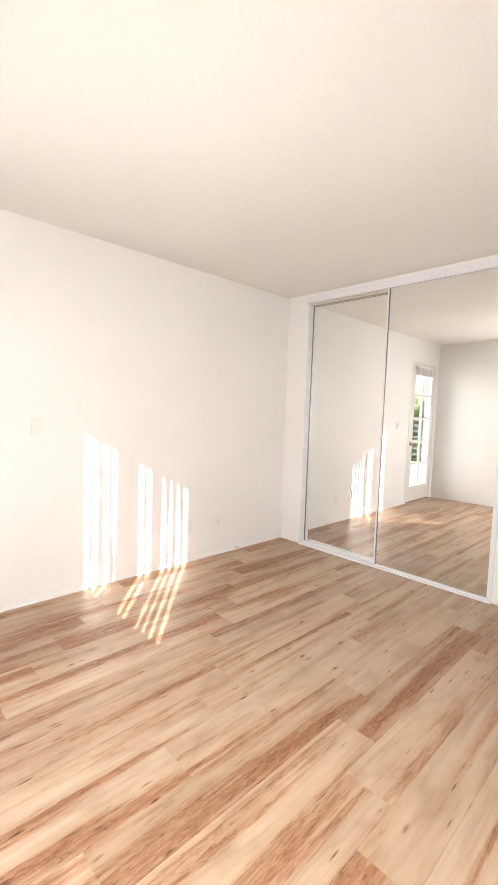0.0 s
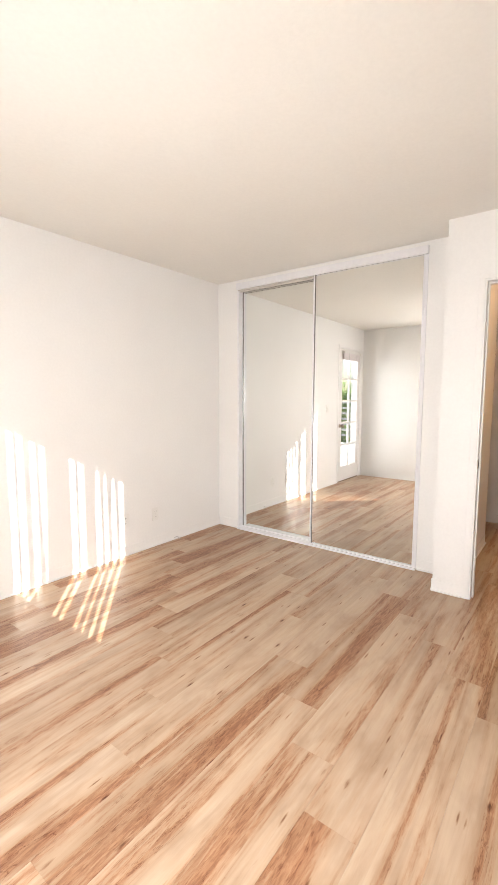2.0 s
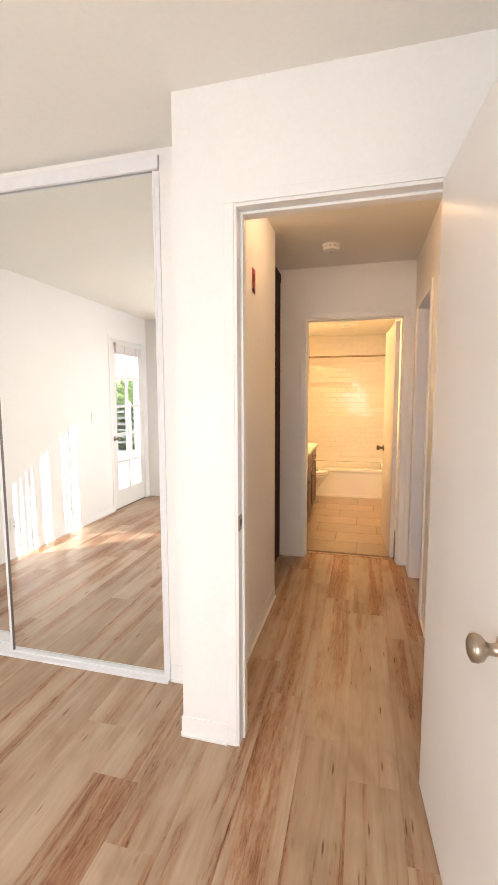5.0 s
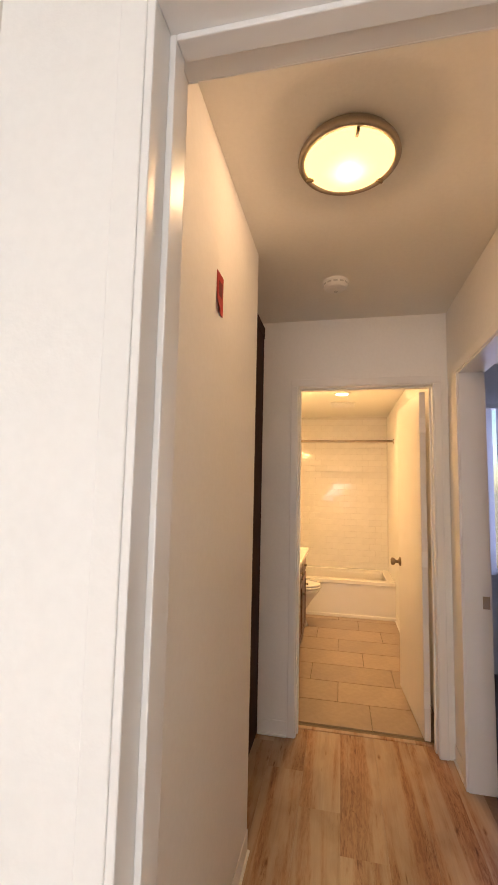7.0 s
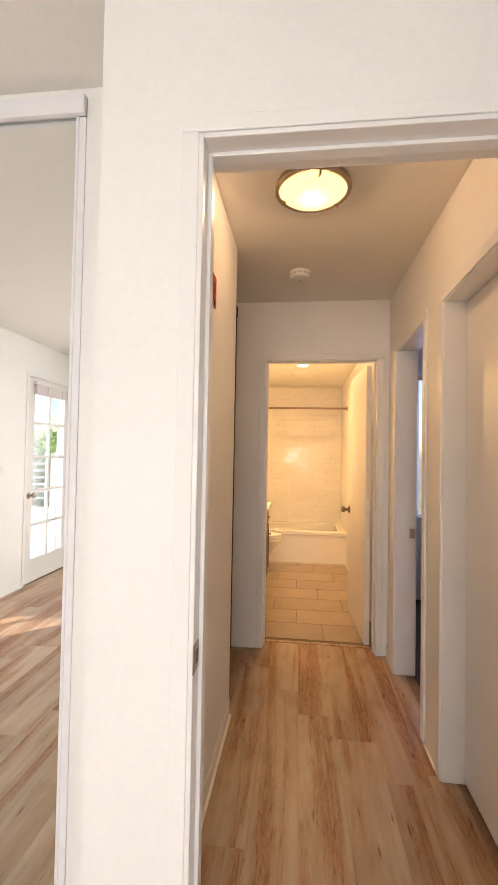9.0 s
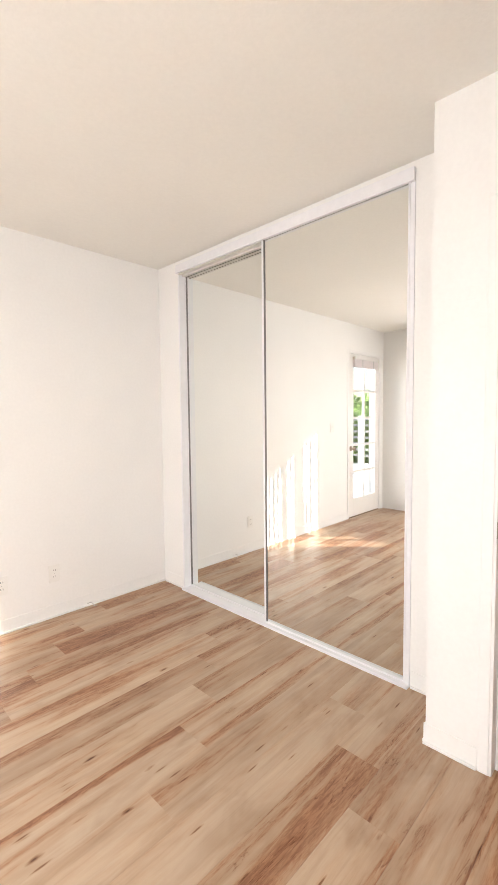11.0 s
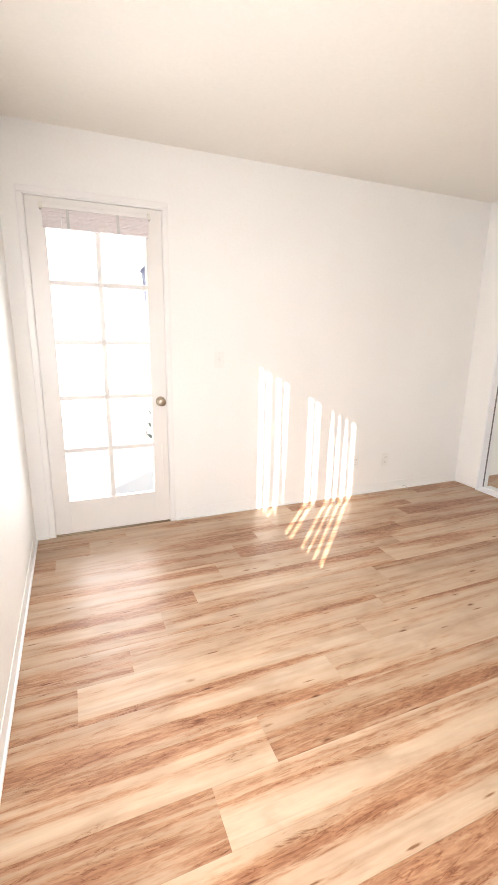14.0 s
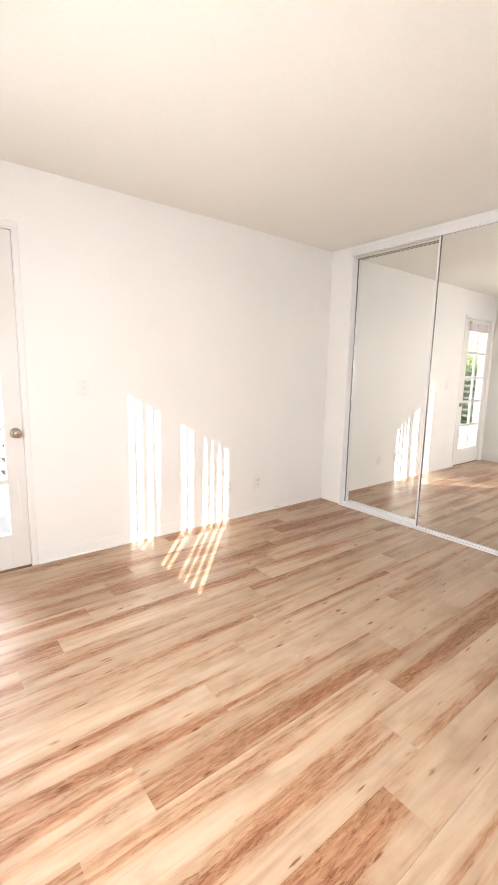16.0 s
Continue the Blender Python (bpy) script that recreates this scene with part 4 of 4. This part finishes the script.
lantern = thing("porch_lantern", (-2.76, 0.15, 1.76), "dark metal porch lantern outside the garden door, coloured paler and bluer for glare", "wall lamp")
part("backplate", box(-0.045, 0.045, 0, 0.015, -0.11, 0.11, 0.004), GLARE_METAL, lantern)
part("arm", boxes((-0.10, 0.01, 0.015, 0.03, 0.05, 0.065), (-0.10, -0.085, 0.015, 0.15, 0.05, 0.065), bevel=0.003), GLARE_METAL, lantern)
cap = part("cap", lathe([(0, 0.13), (0.012, 0.125), (0.02, 0.10), (0.085, 0.03), (0.088, 0.02), (0, 0.02)], 6), GLARE_METAL, lantern)
cap.location = (-0.092, 0.15, 0)
body = part("glass_body", lathe([(0, 0.02), (0.075, 0.02), (0.048, -0.25), (0, -0.25)], 6), GLARE_METAL, lantern, "dark paned lantern body")
body.location = (-0.092, 0.15, 0)
foot = part("finial", lathe([(0, -0.25), (0.05, -0.25), (0.045, -0.265), (0.015, -0.28), (0.01, -0.31), (0, -0.32)], 6), GLARE_METAL, lantern)
foot.location = (-0.092, 0.15, 0)

# a leafy sprig beside the garden door
sprig = thing("hanging_plant", (-2.75, 0.152, 1.02), "trailing grey-green sprig hanging beside the garden door", "plant")
part("hook", box(-0.006, 0.006, -0.002, 0.012, -0.03, 0.03, 0.002), GLARE_METAL, sprig)
bm = bmesh.new()
STEM_LINE = [(0.0, 0.010, 0.0), (-0.05, 0.05, 0.035), (-0.11, 0.10, 0.03), (-0.15, 0.125, -0.03), (-0.168, 0.138, -0.14), (-0.176, 0.145, -0.28), (-0.186, 0.152, -0.44)]
for p, q in zip(map(Vector, STEM_LINE), map(Vector, STEM_LINE[1:])):
    c = bmesh.ops.create_cone(bm, segments=6, radius1=0.0025, radius2=0.0025, depth=(q - p).length + 0.002, cap_ends=True)
    bmesh.ops.transform(bm, verts=c["verts"], matrix=Matrix.Translation((p + q) / 2) @ (q - p).to_track_quat("Z", "Y").to_matrix().to_4x4())
part("stem", bm, BARK, sprig)
for i in range(9):
    bm = bmesh.new()
    tip = bmesh.ops.create_grid(bm, x_segments=4, y_segments=6, size=0.5)["verts"]
    for v in tip:
        t = v.co.y + 0.5
        w = 0.030 * math.sin(math.pi * min(1, t * 0.95 + 0.04)) ** 0.8
        v.co = Vector((v.co.x * 2 * w, t * 0.055, 0.006 * abs(v.co.x) - 0.012 * t * t))
    bmesh.ops.solidify(bm, geom=bm.faces[:], thickness=0.0012)
    lf = part("leaf", bm, SPRIG_LEAF, sprig)
    lf.location = (-0.152 - 0.0036 * i, 0.128 + 0.003 * i, -0.045 - 0.046 * i)
    lf.rotation_euler = (-0.7 + 0.1 * (i % 3), 0.2 * (-1) ** i, 1.2 if i % 2 else -2.0)

fence = thing("garden_fence", (-7.6, 2.4, -0.03), "white slatted fence at the patio edge", "fence")
for i in range(5):
    part("post", box(-0.05, 0.05, -2.0 + i * 1.05, -1.9 + i * 1.05, 0, 1.35, 0.006), STUCCO, fence)
for i in range(7):
    part("slat", box(-0.065, -0.05, -2.0, 2.3, 0.33 + i * 0.15, 0.385 + i * 0.15, 0.004), FENCEGREY, fence)


def tree(place, height, spread, seed, leaves):
    rng = random.Random(seed)
    ob = thing("garden_tree", place, "leafy green tree beyond the fence", "tree", "garden trees")
    bm = bmesh.new()

    def limb(p, d, length, r0, r1, n=5):
        prev = None
        for i in range(n + 1):
            t = i / n
            c = p + d * (length * t) + Vector((math.sin(t * 3 + seed), math.cos(t * 2.3 + seed), 0)) * 0.06 * length * t
            u = d.orthogonal().normalized()
            v = d.cross(u)
            r = r0 + (r1 - r0) * t
            ring = [bm.verts.new(c + (u * math.cos(2 * math.pi * j / 7) + v * math.sin(2 * math.pi * j / 7)) * r) for j in range(7)]
            if prev:
                for j in range(7):
                    bm.faces.new((prev[j], prev[(j + 1) % 7], ring[(j + 1) % 7], ring[j]))
            prev = ring
        return c

    fork = limb(Vector((0, 0, 0)), Vector((0.05, 0.03, 1)).normalized(), height * 0.4, 0.13, 0.09)
    tips = []
    for i in range(7):
        a = 2 * math.pi * i / 7 + rng.random()
        d = Vector((math.cos(a), math.sin(a), rng.uniform(0.4, 1.3))).normalized()
        tips.append(limb(fork, d, spread * rng.uniform(0.6, 0.95), 0.06, 0.015))
    part("trunk", bm, BARK, ob)
    verts, faces = [], []
    centres = [t + Vector((rng.gauss(0, 0.3), rng.gauss(0, 0.3), rng.gauss(0, 0.3))) * spread * 0.5 for t in tips for _ in range(5)]
    centres += [Vector((rng.gauss(0, 0.5), rng.gauss(0, 0.5), rng.uniform(0.1, 0.6))) * spread * 0.9 for _ in range(14)]
    for _ in range(leaves):
        c = rng.choice(centres) + Vector((rng.gauss(0, 1), rng.gauss(0, 1), rng.gauss(0, 0.7))) * spread * 0.17
        if c.z < 0.1:
            continue
        u = Vector((rng.gauss(0, 1), rng.gauss(0, 1), rng.gauss(0, 1))).normalized()
        v = u.orthogonal().normalized()
        s = rng.uniform(0.05, 0.11)
        k0 = len(verts)
        verts += [c - u * s, c + v * s * 0.45, c + u * s, c - v * s * 0.45]
        faces.append((k0, k0 + 1, k0 + 2, k0 + 3))
    me = bpy.data.meshes.new("crown")
    me.from_pydata([tuple(v) for v in verts], [], faces)
    me.materials.append(LEAF)
    cr = new("crown", me)
    cr.parent = ob
    return ob


tree((-10.5, 2.6, -0.2), 1.8, 1.1, 3, 6000)
tree((-11.5, 4.6, -0.2), 2.1, 1.25, 5, 6000)
tree((-13.0, 6.8, -0.2), 2.2, 1.4, 8, 6000)
tree((-9.6, 4.2, -0.2), 1.5, 1.0, 11, 5000)
tree((-15.5, 4.6, -0.2), 2.4, 1.5, 14, 5000)

# ---- floor pieces ----
PW, PL = 0.1845, 1.285
JOINT = {0: -1.62, 1: -1.847, 2: -2.065, 3: -2.285, 4: -1.246, 5: -1.473, 6: -0.364, 7: 0.665, 8: -0.55, -1: -2.503, -2: -2.223, -3: -2.005, -4: -1.828, -5: -1.63, -6: -1.43, -7: -1.25, -8: -1.04, -9: -0.84, -10: -0.6}
plank_meshes = {}


def plank(x0, x1, y0, y1):
    key = (round(x1 - x0, 3), round(y1 - y0, 3))
    if key not in plank_meshes:
        a, b, g = key[0] / 2 - 0.00003, key[1] / 2 - 0.00003, 0.00015
        bm = bmesh.new()
        lo = [bm.verts.new((x, y, -0.007)) for x, y in ((-a, -b), (a, -b), (a, b), (-a, b))]
        mid = [bm.verts.new((x, y, -g)) for x, y in ((-a, -b), (a, -b), (a, b), (-a, b))]
        hi = [bm.verts.new((x, y, 0)) for x, y in ((-a + g, -b + g), (a - g, -b + g), (a - g, b - g), (-a + g, b - g))]
        for p, q in ((lo, mid), (mid, hi)):
            for i in range(4):
                j = (i + 1) % 4
                bm.faces.new((p[i], p[j], q[j], q[i]))
        bm.faces.new(hi)
        me = bpy.data.meshes.new("plank")
        bm.to_mesh(me)
        bm.free()
        me.materials.append(PLANK)
        plank_meshes[key] = me
    ob = new("plank", plank_meshes[key])
    ob.location = ((x0 + x1) / 2, (y0 + y1) / 2, 0)
    ob.parent = floor


for row in range(-10, 9):
    top_y = -1.815 - PW * row
    y0, y1 = max(top_y - PW, SOUTH - 0.06), min(top_y, 0.0)
    xa, xb = WEST, (0.0 if row < 2 else 1.953)
    x = JOINT[row] - PL * math.ceil((JOINT[row] - xa) / PL)
    while x < xb:
        a, b = max(x, xa), min(x + PL, xb)
        if b - a > 0.01:
            plank(a, b, y0, y1)
        x += PL

structure("threshold", box(1.953, 1.985, BD0 + 0.018, BD1 - 0.018, -0.008, 0.006, 0.003), PLANK, "wooden strip between hall floor and bathroom tiles", "threshold")

tile_me = {}
TX, TY = 0.307, 0.612
for i in range(9):
    x0 = 2.034 + (i - 0) * TX
    y_shift = -2.925 + 0.205 * i
    x0a, x1a = (x0, min(x0 + TX, 4.30))
    if x1a - x0a < 0.02:
        continue
    for j in range(-6, 6):
        y0 = y_shift + j * TY
        y1 = y0 + TY
        y0, y1 = max(y0, SOUTH + 0.012), min(y1, BN)
        if y1 - y0 < 0.02:
            continue
        t = new("floor_tile")
        key = (round(x1a - x0a, 3), round(y1 - y0, 3))
        if key not in tile_me:
            me = bpy.data.meshes.new("floor_tile")
            b = box(-key[0] / 2 + 0.0025, key[0] / 2 - 0.0025, -key[1] / 2 + 0.0025, key[1] / 2 - 0.0025, -0.008, 0.0, 0.0015)
            b.to_mesh(me)
            b.free()
            me.materials.append(FLOORTILE)
            tile_me[key] = me
        bpy.data.objects.remove(t)
        t = new("floor_tile", tile_me[key])
        t.location = ((x0a + x1a) / 2, (y0 + y1) / 2, 0)
        t.parent = bath_floor

# glazed wall tiles behind the tub
wt = bpy.data.meshes.new("wall_tile")
b = box(-0.004, 0.0, -0.0752, 0.0752, -0.0372, 0.0372, 0.0012)
b.to_mesh(wt)
b.free()
wt.materials.append(WALLTILE)
rng = random.Random(4)
rows_z = 25
half = bpy.data.meshes.new("wall_tile")
b = box(-0.004, 0.0, -0.0370, 0.0370, -0.0372, 0.0372, 0.0012)
b.to_mesh(half)
b.free()
half.materials.append(WALLTILE)
for r in range(rows_z):
    z = 0.405 + 0.0385 + r * 0.077
    if z > HB - 0.04:
        continue
    odd = r % 2
    for c in range(10):
        if c == 0 and odd:
            t = new("wall_tile", half)
            y = SOUTH + 0.013 + 0.0382
        else:
            t = new("wall_tile", wt)
            y = SOUTH + 0.013 + 0.0765 + (c - (0.5 if odd else 0)) * 0.153
        t.location = (BACK - 0.0005, y, z)
        t.rotation_euler = (0, rng.gauss(0, 0.010), rng.gauss(0, 0.008))
        t.parent = wall_back
